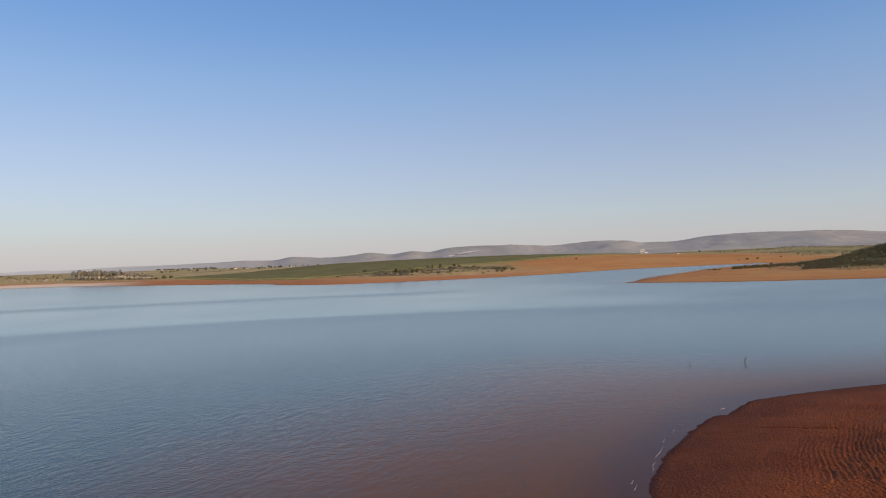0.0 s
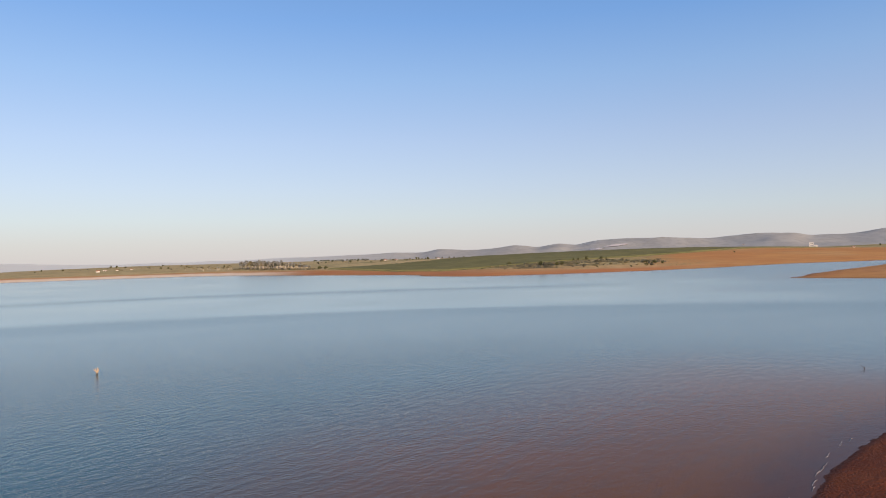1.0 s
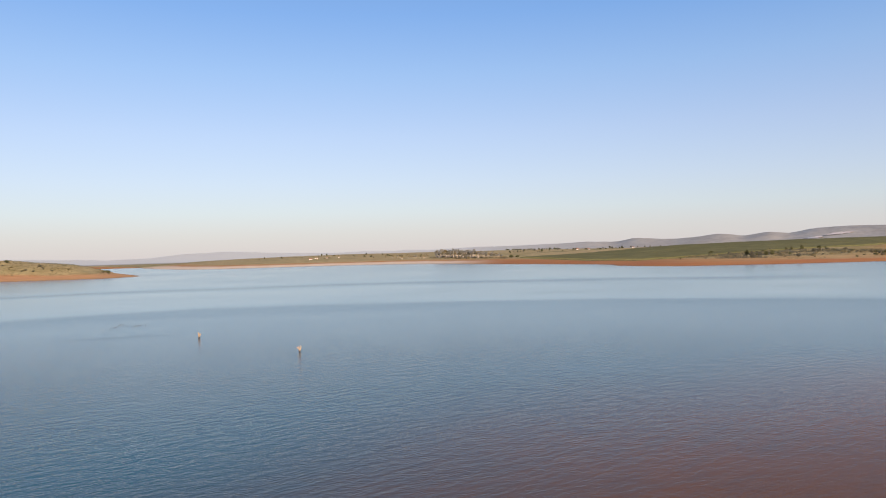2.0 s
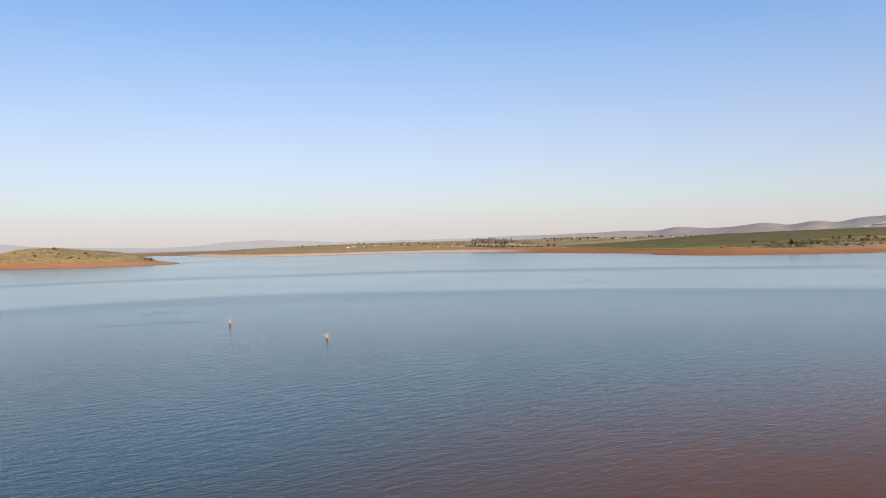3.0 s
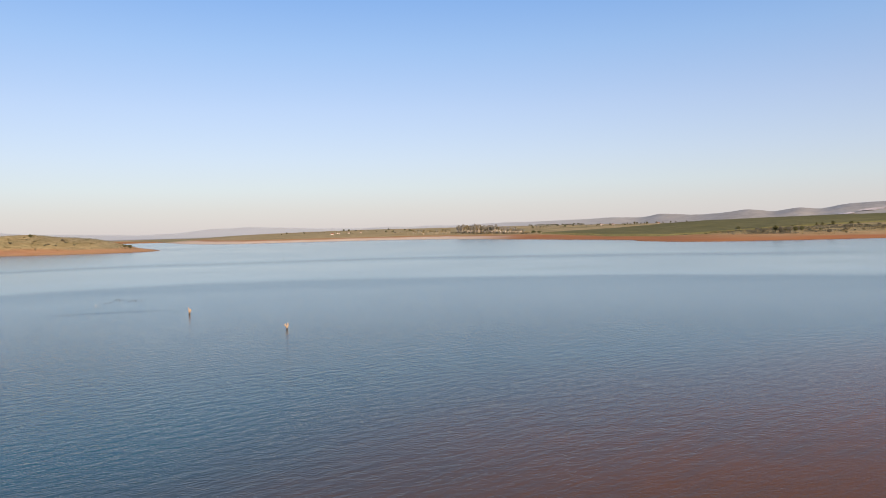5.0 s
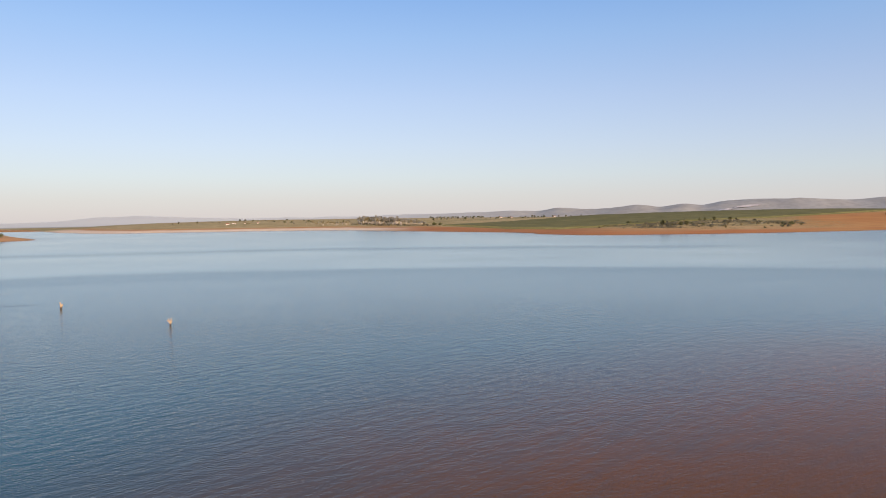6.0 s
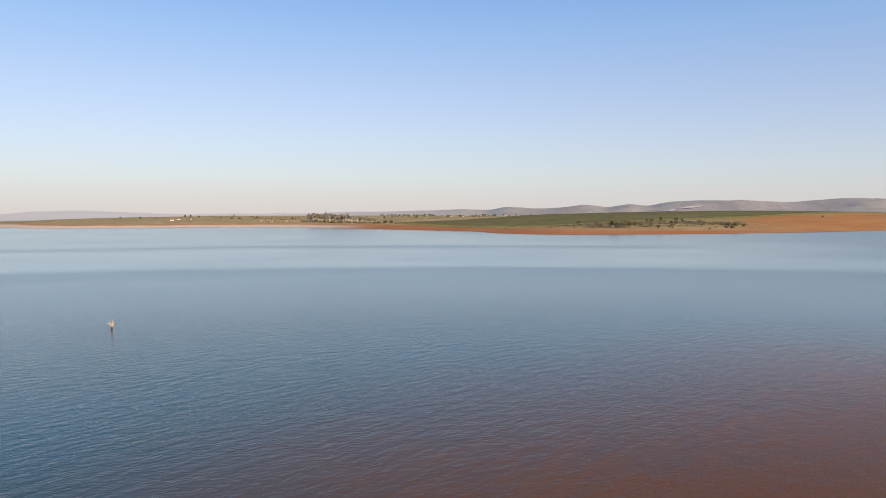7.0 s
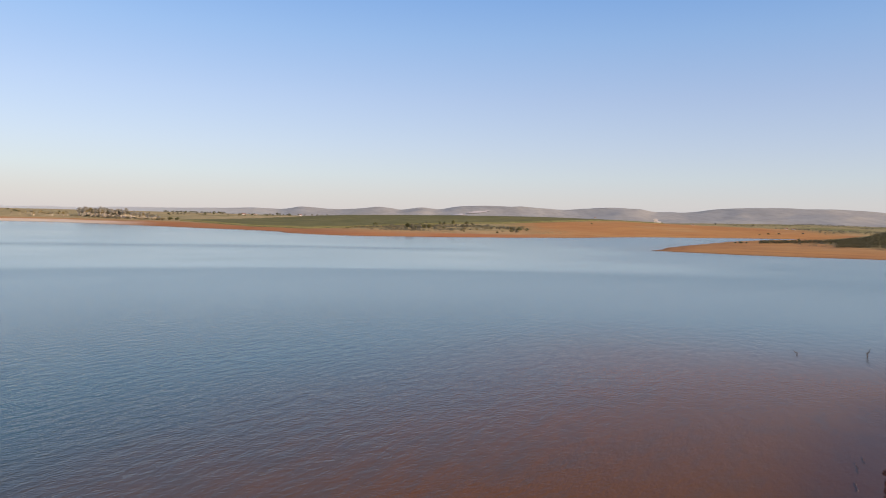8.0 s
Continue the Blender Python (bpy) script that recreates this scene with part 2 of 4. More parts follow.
def rounded(points, steps=5):
    """A closed smooth line through the corner points."""
    out, n = [], len(points)
    for i in range(n):
        p0, p1, p2, p3 = (points[(i + k) % n] for k in (-1, 0, 1, 2))
        for s in range(steps):
            t = s / steps
            out.append(tuple(0.5 * (2 * b + (c - a) * t + (2 * a - 5 * b + 4 * c - d) * t * t + (3 * b - a - 3 * c + d) * t ** 3)
                             for a, b, c, d in zip(p0, p1, p2, p3)))
    return out


MAIN = [(-1076, 896), (-932, 802), (-747, 709), (-679, 741), (-621, 794), (-569, 828), (-507, 844), (-439, 826), (-386, 791), (-246, 692), (-158, 628),
        (-134, 576), (-97, 545), (-62, 541), (0, 566), (55, 600), (110, 645), (188, 735), (255, 770), (330, 815), (420, 835),
        (460, 826), (385, 775), (300, 708), (224, 612), (153, 488), (104, 396), (97, 381), (117, 359), (140, 347), (168, 339),
        (200, 329), (300, 300), (430, 240), (700, 60), (5200, -600), (5200, 5200), (-5200, 5200), (-5200, 900), (-2900, 1100), (-1700, 1250)]
ISLE = [(-537, 447), (-522, 420), (-523, 396), (-555, 364), (-588, 338), (-640, 318), (-760, 275), (-950, 215), (-1300, 200), (-1300, 480),
        (-900, 560), (-700, 540), (-600, 490)]
NEAR = [(12.1, 44.0), (14.5, 49.8), (17.3, 55), (20.8, 60.3), (23.6, 64.2), (25.8, 65.7), (30.3, 70.9), (36.1, 73.4), (47.7, 77.3),
        (75, 85), (130, 92), (260, 80), (600, -40), (5000, -900), (5000, -5000), (-5000, -5000), (-3000, -700), (-400, -160), (-60, -40), (-8, -6), (7.5, 20), (11.9, 36)]
MAIN_L, ISLE_L, NEAR_L = rounded(MAIN), rounded(ISLE), rounded(NEAR)
FIELD = [(-330, 850), (-198, 700), (-137, 655), (-95, 652), (-61, 705), (0, 800), (82, 880), (165, 975), (245, 1094), (330, 1120),
         (300, 1230), (150, 1300), (-60, 1290), (-165, 1118), (-218, 1027), (-250, 880), (-310, 862)]
# bearing from the lake, height of the far range in metres
RANGE = [(-180, 40), (-75, 56), (-64, 54), (-62, 50), (-59, 28), (-55.5, 22), (-53, 15), (-50, 22), (-48, 38), (-44.5, 49), (-41, 34), (-37, 26), (-32, 29), (-27, 31), (-21, 42),
         (-18, 47), (-15.6, 54), (-13.7, 44), (-12.1, 65), (-9.3, 53), (-5.8, 74), (-4.3, 58), (-2.6, 78), (-1.1, 70), (0.4, 90), (5.1, 97),
         (9, 81), (11.6, 96), (13.2, 101), (14.6, 94), (15.6, 76), (18.4, 81), (21.7, 110), (27.7, 111), (32, 86), (45, 70), (75, 45), (180, 40)]


def bump(x, y, cx, cy, sx, sy, h):
    return h * np.exp(-0.5 * (((x - cx) / sx) ** 2 + ((y - cy) / sy) ** 2))


def land(x, y):
    """Height of the ground, and what covers it, for arrays of places."""
    r, az = np.hypot(x, y), np.degrees(np.arctan2(x, y))
    wob = rough2(x, y, 40, 3) * np.clip(r / 400, 0.02, 1) * 4
    dm, di = inland(x, y, MAIN_L) + wob, inland(x, y, ISLE_L) + wob
    dn = inland(x, y, NEAR_L) + rough2(x, y, 4, 9) * 0.22
    right = smooth(-20, 60, (x - 97) * 0.77 - (y - 381) * 0.64 + 25)   # the low spit on the right
    slope, top = 0.085 - 0.050 * right, 6.0 - 1.5 * right
    zm = top * (1 - np.exp(-slope * np.maximum(dm, 0) / top))
    w = np.where(x < 90, 250.0, 265.0)
    up = smooth(0, 160, dm)
    zm = zm + up * (12.5 * np.exp(-0.5 * (((x - 90) / w) ** 2 + ((y - 1150) / 210) ** 2))
                    + bump(x, y, -480, 1430, 260, 220, 7.5) + bump(x, y, -930, 1240, 260, 210, 8)
                    + bump(x, y, 480, 640, 84, 115, 21) + bump(x, y, 930, 1800, 420, 260, 20))
    zm = zm + up * rough2(x, y, 160, 21, 4) * 1.0 + smooth(5, 60, dm) * rough2(x, y, 25, 23, 3) * 0.35
    rr = sum(np.interp(az + o, [a for a, _ in RANGE], [h for _, h in RANGE]) for o in (-0.36, -0.12, 0.12, 0.36)) / 4
    t = np.clip((r - 2500) / 1700, 0, 1)
    gully = np.abs(rough2(x, y, 700, 31, 4))
    zf = rr * (t * t * (3 - 2 * t)) * (1 - 0.9 * gully * (1 - t)) * np.where(r > 4300, 1 - (r - 4300) / 3000, 1)
    zf = zf + smooth(0.4, 1, t) * 7.0 * rough2(x, y, 170, 35, 4) + t * (1 - t) * 70 * rough2(x, y, 420, 37, 4) * np.clip(rr / 100, 0.3, 1)
    zm = np.where(r > 1500, zm * (1 - 0.6 * smooth(1500, 2600, r)), zm)
    zm = np.maximum(zm, 0) + np.maximum(zf, 0)
    zi = 6.0 * (1 - np.exp(-0.115 * np.maximum(di, 0) / 6.0)) + smooth(0, 60, di) * (
        bump(x, y, -660, 422, 56, 56, 9.6) + bump(x, y, -685, 391, 15, 30, 4.6) + bump(x, y, -598, 458, 22, 22, 2.0) + rough2(x, y, 50, 41, 3) * 0.6)
    zn = 0.10 * np.maximum(dn, 0) * (1 + 0.15 * rough2(x, y, 14, 47)) * np.where(dn > 60, 60 / np.maximum(dn, 1) + 0.03, 1)
    bed = -np.clip(0.09 * np.minimum(np.minimum(-dm, -di), -dn), 0, 5)
    z = np.where(dm > 0, zm, np.where(di > 0, zi, np.where(dn > 0, zn, bed)))
    # cover: green, dry grass, pale sand; far range, redness, damp edge
    n1, n2 = rough2(x, y, 90, 51, 4), rough2(x, y, 30, 55, 3)
    crop = smooth(-6, 4, inland(x, y, FIELD))
    main = dm > 0
    left = smooth(-300, -430, x)
    bare = smooth(20, 110, x) * (1 - right) * smooth(560, 400, x - 0.25 * (y - 850))
    g = main * smooth(60, 100, dm + 18 * n2) * (1 - bare) * (1 - right) * smooth(-0.35, 0.25, n1 + 0.45 * left)
    g = np.maximum(g, main * right * smooth(88, 112, dm + 10 * n2 + 34 * smooth(215, 290, x)) * (0.55 + 0.45 * smooth(-0.4, 0.3, n2)))
    g = np.maximum(g, (di > 0) * smooth(27, 38, di + 6 * n2) * (0.85 + 0.15 * smooth(-0.6, 0.1, n1)))
    g = g * (1 - 0.85 * bump(x, y, -5, 690, 62, 75, 1))
    # tan field patches; leftwards drier pasture, with haze also painted in as paler cover
    g = g * (1 - 0.8 * bump(x, y, -430, 1330, 190, 150, 1) * smooth(-0.25, 0.1, n2)) * (1 - left * (0.6 + 0.25 * smooth(-0.3, 0.2, n2)))
    g = np.maximum(g, crop)
    g = np.maximum(g, 0.5 * main * smooth(17, 21, az) * smooth(1150, 1400, r) * (1 - smooth(2100, 2900, r)))
    g = np.maximum(g, main * smooth(1250, 1700, r) * smooth(-0.2, 0.2, n1) * 0.8)
    dry = np.maximum(main * smooth(45, 80, dm + 16 * n2) * (1 - bare), (di > 0) * smooth(24, 36, di + 6 * n2))
    dry = dry * (1 - 0.85 * right * smooth(1200, 900, r))
    dry = np.maximum(dry, main * smooth(1250, 1600, r))
    dry = np.maximum(dry, main * smooth(16, 34, dm + 6 * n2) * bump(x, y, 5, 650, 75, 70, 0.75))
    dry = np.maximum(dry, main * bare * 0.25 * smooth(0.0, 0.5, n1) * (1 - right))
    pale = main * left * smooth(52, 26, dm + 8 * n2) * smooth(-0.5, 0.2, n1 + 0.25) + (di > 0) * 0.15 * smooth(50, 20, di)
    # above 1 towards the left, where more haze goes into the hill colour
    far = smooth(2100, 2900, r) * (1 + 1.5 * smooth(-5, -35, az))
    redness = main * (1 - left) * smooth(60, 30, dm) * (1 - right) * (1 - bare)
    damp_dark = smooth(0.35, 0.0, np.abs(z)) * ((dm > -3) | (di > -3))
    return z, (g, dry, pale), (far, redness, damp_dark), (dm, di, dn)


LEVELS = {}


def survey(places):
    """Works out the ground's height at many places at once, for height()."""
    z = land(np.array([float(p[0]) for p in places]), np.array([float(p[1]) for p in places]))[0]
    LEVELS.update(((float(p[0]), float(p[1])), float(v)) for p, v in zip(places, z))


def height(x, y):
    if (float(x), float(y)) not in LEVELS:
        survey([(x, y)])
    return LEVELS[(float(x), float(y))]
# terrain end


def sheet(name, x, y, z, material, colours=(), closed=False):
    """A mesh over a grid of places (rows by columns), smooth, with colour attributes."""
    rows, cols = x.shape
    idx = np.arange(rows * cols).reshape(rows, cols)
    nxt = np.roll(idx, -1, 1) if closed else idx
    a, b = (idx, nxt) if closed else (idx[:, :-1], idx[:, 1:])
    quads = np.stack([a[:-1], b[:-1], b[1:], a[1:]], -1).reshape(-1, 4)
    me = bpy.data.meshes.new(name)
    me.vertices.add(rows * cols)
    me.vertices.foreach_set("co", np.stack([x, y, z], -1).astype(np.float32).ravel())
    me.loops.add(quads.size)
    me.loops.foreach_set("vertex_index", quads.astype(np.int32).ravel())
    me.polygons.add(len(quads))
    me.polygons.foreach_set("loop_start", (np.arange(len(quads)) * 4).astype(np.int32))
    me.polygons.foreach_set("use_smooth", np.ones(len(quads), bool))
    me.update(calc_edges=True)
    for key, values in colours:
        at = me.color_attributes.new(key, "FLOAT_COLOR", "POINT")
        full = np.stack([*(np.broadcast_to(v, x.shape) for v in values), np.ones(x.shape)], -1)
        at.data.foreach_set("color", full.astype(np.float32).ravel())
    me.materials.append(material)
    return new(name, me)


def polar(az, rings):
    a, r = np.meshgrid(np.radians(az), rings)
    return r * np.sin(a), r * np.cos(a)


# the ground: one sheet from the lake bed under the camera to the far range
az = np.concatenate([np.arange(-72, 42, 0.1), np.arange(42, 288, 3.0)])
rings = np.concatenate([[0.001, 0.5, 6, 14], np.arange(24, 330, 9), np.arange(330, 700, 4.0), np.arange(700, 1320, 5.0), np.geomspace(1320, 4950, 95)])
gx, gy = polar(az, rings)
gz, cover, place, dist = land(gx, gy)
under = (gx > 12) & (gx < 50) & (gy > 39) & (gy < 78)
gz = np.where(under, np.minimum(gz, gz - 0.5), gz)
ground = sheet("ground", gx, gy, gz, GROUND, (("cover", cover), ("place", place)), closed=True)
ground.data.materials.append(BANK)
ground.data.polygons.foreach_set("material_index", ((dist[2] > -60) & (dist[0] < 0))[:-1].astype(np.int32).ravel())
tagged(ground,
       "red earth shores, dry grass and hazy far hills round a reservoir", "ground", kind="structure")

# the near bank, with the small steps that the falling water has cut along its contours
bx, by = np.meshgrid(np.arange(7.5, 57, 0.11), np.arange(33.5, 85, 0.11))
_, _, _, (_, _, bd) = land(bx, by)
bz = land(bx, by)[0]
phase = (bd + 1.3 * rough2(bx, by, 17, 61, 2) + 0.16 * rough2(bx, by, 1.6, 62, 2)) / 0.32
steps = np.sin(2 * math.pi * phase) * 0.55 - 0.30 * np.sin(4 * math.pi * phase)
some = smooth(6, 13, bd + 3.0 * rough2(bx, by, 9, 63)) * (0.7 + 0.3 * smooth(-0.5, 0.3, rough2(bx, by, 14, 65)))
along = np.clip(((bx - 25.4) * 4.5 - (by - 58.4) * 3.5) / 32.5, 0, 1)
rill = np.hypot(bx - 25.4 - along * 4.5, by - 58.4 + along * 3.5)
bz = bz - 0.10 * np.exp(-(rill / 0.16) ** 2) - 0.10 * np.exp(-((bx - 22.3) / 1.3) ** 2 - ((by - 57.6) / 0.45) ** 2)
bz = bz + np.where(bd > 0, 0.042 * steps * some + 0.035 * rough2(bx, by, 0.8, 67, 3) + 0.10 * rough2(bx, by, 6, 68, 3) * smooth(0, 4, bd), 0)
rim = np.minimum(np.minimum(bx - 7.5, 56.9 - bx), np.minimum(by - 33.5, 84.9 - by))
bz = bz - 0.9 * smooth(3.0, 0.0, rim)
# damp strip at the waterline, plus a broader darkening ten metres up the bank
tagged(sheet("near_bank", bx, by, bz, BANK, (("damp_dark", [0.6 * smooth(0.9, 0.0, bd) + 0.5 * smooth(10, 1, bd + 2 * rough2(bx, by, 5, 69))] * 3),)),
       "dark red earth bank with small wave-cut steps at the water", "bank", kind="structure")

# the water
wa = np.concatenate([np.arange(-74, 42, 0.5), np.arange(42, 286, 4.0)])
wr = np.concatenate([[0.001], np.arange(0.5, 60, 1.5), np.arange(60, 140, 3), np.arange(140, 200, 1.5), np.arange(200, 460, 6), np.geomspace(460, 1500, 40)])
wx, wy = polar(wa, wr)
_, _, _, (wm, wi, wn) = land(wx, wy)
silt = smooth(55, 13, -wn + 5 * rough2(wx, wy, 22, 77, 3) + 18 * smooth(14, 48, wx))
silt = np.maximum(silt, 0.35 * smooth(-30, 0, np.maximum(wm, wi)))
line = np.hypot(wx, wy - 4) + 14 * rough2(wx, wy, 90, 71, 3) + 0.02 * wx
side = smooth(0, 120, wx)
calm_pale = smooth(0, 1, (line - 186 + 66 * side) / (26 + 110 * side)) * (1 - 0.38 * np.exp(-((line - 335) / 18) ** 2) * smooth(60, -60, wx)) * (0.85 + 0.15 * rough2(wx, wy, 60, 73))
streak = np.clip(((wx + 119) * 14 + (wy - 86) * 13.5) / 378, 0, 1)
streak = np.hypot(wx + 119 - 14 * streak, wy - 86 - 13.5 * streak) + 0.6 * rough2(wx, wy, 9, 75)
# rises with distance too, so the painted sky brightness reaches the rippled water
calm_pale = np.maximum(calm_pale * (1 - 0.4 * side), 0.46 * smooth(70, 180, line))
calm_pale = calm_pale - 0.5 * np.exp(-(streak / 0.9) ** 2)
tagged(sheet("water", wx, wy, np.zeros_like(wx), WATER, (("silt", (silt, calm_pale, 0.75 * smooth(-26, -4, wn) + 0.25 * smooth(-9, -1, wn) + smooth(20, 45, wx) * smooth(150, 100, wy) * 0.5)),
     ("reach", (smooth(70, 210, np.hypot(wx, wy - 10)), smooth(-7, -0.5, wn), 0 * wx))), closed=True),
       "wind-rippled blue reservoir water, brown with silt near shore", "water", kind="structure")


# ---- helpers for things ----
rnd = random.Random(7)


def part(name, bm, material, parent, label=""):
    """Links a bmesh as one mesh object under a thing or a part."""
    me = bpy.data.meshes.new(name)
    bm.to_mesh(me)
    bm.free()
    me.materials.append(material)
    ob = new(name, me)
    ob.parent = parent
    if label:
        ob["label"] = label
    return ob


def tube(bm, points, radii, sides=7, rough=0.0):
    """A tapered, closed tube along a line of points."""
    loops = []
    for i, (p, r) in enumerate(zip(points, radii)):
        a, b = points[max(i - 1, 0)], points[min(i + 1, len(points) - 1)]
        way = (Vector(b) - Vector(a)).normalized()
        u = way.cross(Vector((0.31, 0.9, 0.2))).normalized()
        v = way.cross(u)
        loops.append([bm.verts.new(Vector(p) + (u * math.cos(k) + v * math.sin(k)) * r * (1 + rough * rnd.uniform(-1, 1)))
                      for k in (2 * math.pi * s / sides for s in range(sides))])
    for la, lb in zip(loops, loops[1:]):
        for k in range(sides):
            bm.faces.new((la[k], la[(k + 1) % sides], lb[(k + 1) % sides], lb[k]))
    bm.faces.new(loops[0][::-1])
    bm.faces.new(loops[-1])
    for f in bm.faces:
        f.smooth = True


def leaves(bm, lobes, count, size, droop=0.0):
    """Many small bent leaf sprays, set mostly near the skin of some lobes (centre, radii)."""
    for _ in range(count):
        c, r = lobes[rnd.randrange(len(lobes))]
        d = Vector((rnd.gauss(0, 1), rnd.gauss(0, 1), rnd.gauss(0, 1))).normalized() * rnd.uniform(0.45, 1.05)
        p = Vector((c[0] + d.x * r[0], c[1] + d.y * r[1], c[2] + d.z * r[2]))
        n = (d + Vector((rnd.uniform(-0.6, 0.6), rnd.uniform(-0.6, 0.6), rnd.uniform(0, 0.7)))).normalized()
        u = n.cross(Vector((rnd.uniform(-1, 1), rnd.uniform(-1, 1), rnd.uniform(-0.4, 0.4)))).normalized()
        v = n.cross(u)
        s = size * rnd.uniform(0.55, 1.3)
        tip = p + u * s - Vector((0, 0, droop * s))
        quad = [bm.verts.new(q) for q in (p - u * s * 0.8, p + v * s * 0.55 + n * s * 0.2, tip, p - v * s * 0.55 + n * s * 0.1)]
        bm.faces.new(quad)


def broad_tree(name, h, w, leaf, label, seed, dense=1.0, bark=None):
    """A spreading tree: short trunk, forking limbs, uneven crown of small sprays."""
    rnd.seed(seed)
    tree = tagged(new(name), label, "tree")
    bm = bmesh.new()
    fork = 0.2 * h
    tube(bm, [(0, 0, -0.5), (0.02 * h, 0, 0.15 * h), (0, 0.03 * h, fork)], [0.045 * h, 0.035 * h, 0.028 * h], 7, 0.1)
    part("trunk", bm, bark or BARK, tree)
    lobes = []
    for k in range(5):
        a = k * 1.257 + rnd.uniform(-0.4, 0.4)
        out, up = w * 0.5 * rnd.uniform(0.35, 0.75), h * rnd.uniform(0.34, 0.76)
        end = (out * math.cos(a), out * math.sin(a), up)
        bm = bmesh.new()
        tube(bm, [(0, 0.03 * h, fork * 0.95), (0.5 * end[0], 0.5 * end[1], fork + 0.4 * (up - fork)), end], [0.022 * h, 0.016 * h, 0.006 * h], 5)
        part("limb", bm, bark or BARK, tree)
        lobes.append((end, (w * rnd.uniform(0.20, 0.33), w * rnd.uniform(0.20, 0.33), h * rnd.uniform(0.17, 0.27))))
    lobes.append(((0.1 * w, -0.1 * w, h * 0.42), (w * 0.38, w * 0.38, h * 0.24)))
    lobes.append(((0, 0, h * 0.82), (w * 0.24, w * 0.24, h * 0.18)))
    bm = bmesh.new()
    leaves(bm, lobes, int(460 * dense), 0.045 * (h + w))
    part("crown", bm, leaf, tree)
    return tree


def shrub(name, h, w, leaf, label, seed):
    rnd.seed(seed)
    bush = tagged(new(name), label, "bush")
    bm = bmesh.new()
    for k in range(4):
        a = k * 1.6 + rnd.uniform(-0.4, 0.4)
        tube(bm, [(0, 0, -0.3), (0.15 * w * math.cos(a), 0.15 * w * math.sin(a), 0.35 * h), (0.3 * w * math.cos(a), 0.3 * w * math.sin(a), 0.75 * h)],
             [0.03 * h, 0.022 * h, 0.01 * h], 5)
    part("stems", bm, BARK, bush)
    lobes = [((rnd.uniform(-0.3, 0.3) * w, rnd.uniform(-0.3, 0.3) * w, h * rnd.uniform(0.35, 0.7)),
              (w * rnd.uniform(0.18, 0.3), w * rnd.uniform(0.18, 0.3), h * rnd.uniform(0.22, 0.34))) for _ in range(5)]
    bm = bmesh.new()
    leaves(bm, lobes, 230, 0.06 * (h + w))
    part("foliage", bm, leaf, bush)
    return bush


def gum_tree(h, seed, leaf):
    """A slender plantation tree: tall bare pale trunk, thin limbs, a narrow ragged crown."""
    rnd.seed(seed)
    tree = tagged(new("eucalyptus_tree"), "slender eucalyptus with pale bare trunk and grey-green crown", "tree", "eucalyptus grove")
    lean = (rnd.uniform(-0.05, 0.05) * h, rnd.uniform(-0.05, 0.05) * h)
    bm = bmesh.new()
    tube(bm, [(0, 0, -0.5), (0.3 * lean[0], 0.3 * lean[1], 0.35 * h), (0.7 * lean[0], 0.7 * lean[1], 0.7 * h), (lean[0], lean[1], 0.97 * h)],
         [0.38, 0.32, 0.20, 0.06], 7, 0.05)
    part("trunk", bm, PALE_BARK, tree)
    lobes = []
    for k in range(6):
        a, up = k * 2.4, h * rnd.uniform(0.62, 0.92)
        out = rnd.uniform(0.8, 1.9)
        bm = bmesh.new()
        s = up / h
        foot = (s * lean[0], s * lean[1], up - 1.3)
        end = (s * lean[0] + out * math.cos(a), s * lean[1] + out * math.sin(a), up)
        tube(bm, [foot, end], [0.09, 0.03], 5)
        part("limb", bm, PALE_BARK, tree)
        lobes.append((end, (1.7, 1.7, h * 0.115)))
    lobes.append(((lean[0], lean[1], 0.91 * h), (1.5, 1.5, h * 0.09)))
    bm = bmesh.new()
    leaves(bm, lobes, 300, 0.6, 0.3)
    part("crown", bm, leaf, tree)
    return tree


def stand(x, y, s=1.0, turn=None, tall=1.0):
    """A pose on the ground, turned by chance."""
    a = rnd.uniform(0, 360) if turn is None else turn
    return pose(x, y, height(x, y) - 0.05, 0, 0, a) @ Matrix.Diagonal((s, s, s * tall, 1))


def plant(makers, spots):
    """Builds each kind once, at the first spot that wants it, and copies it to the others. Spots: x, y, kind, size."""
    made = {}
    survey(spots)
    for x, y, kind, size in spots:
        if height(x, y) < 0.9:
            continue
        if kind not in made:
            made[kind] = makers[kind]()
            base = made[kind]
            base.matrix_basis = stand(x, y)
            base.scale = (size, size, size)
        else:
            base = made[kind]
            m = stand(x, y)
            keep = base.scale.copy()
            base.scale = (1, 1, 1)
            copy_thing(base, m @ Matrix.Diagonal((size, size, size * rnd.uniform(0.88, 1.12), 1)))
            base.scale = keep
    return made


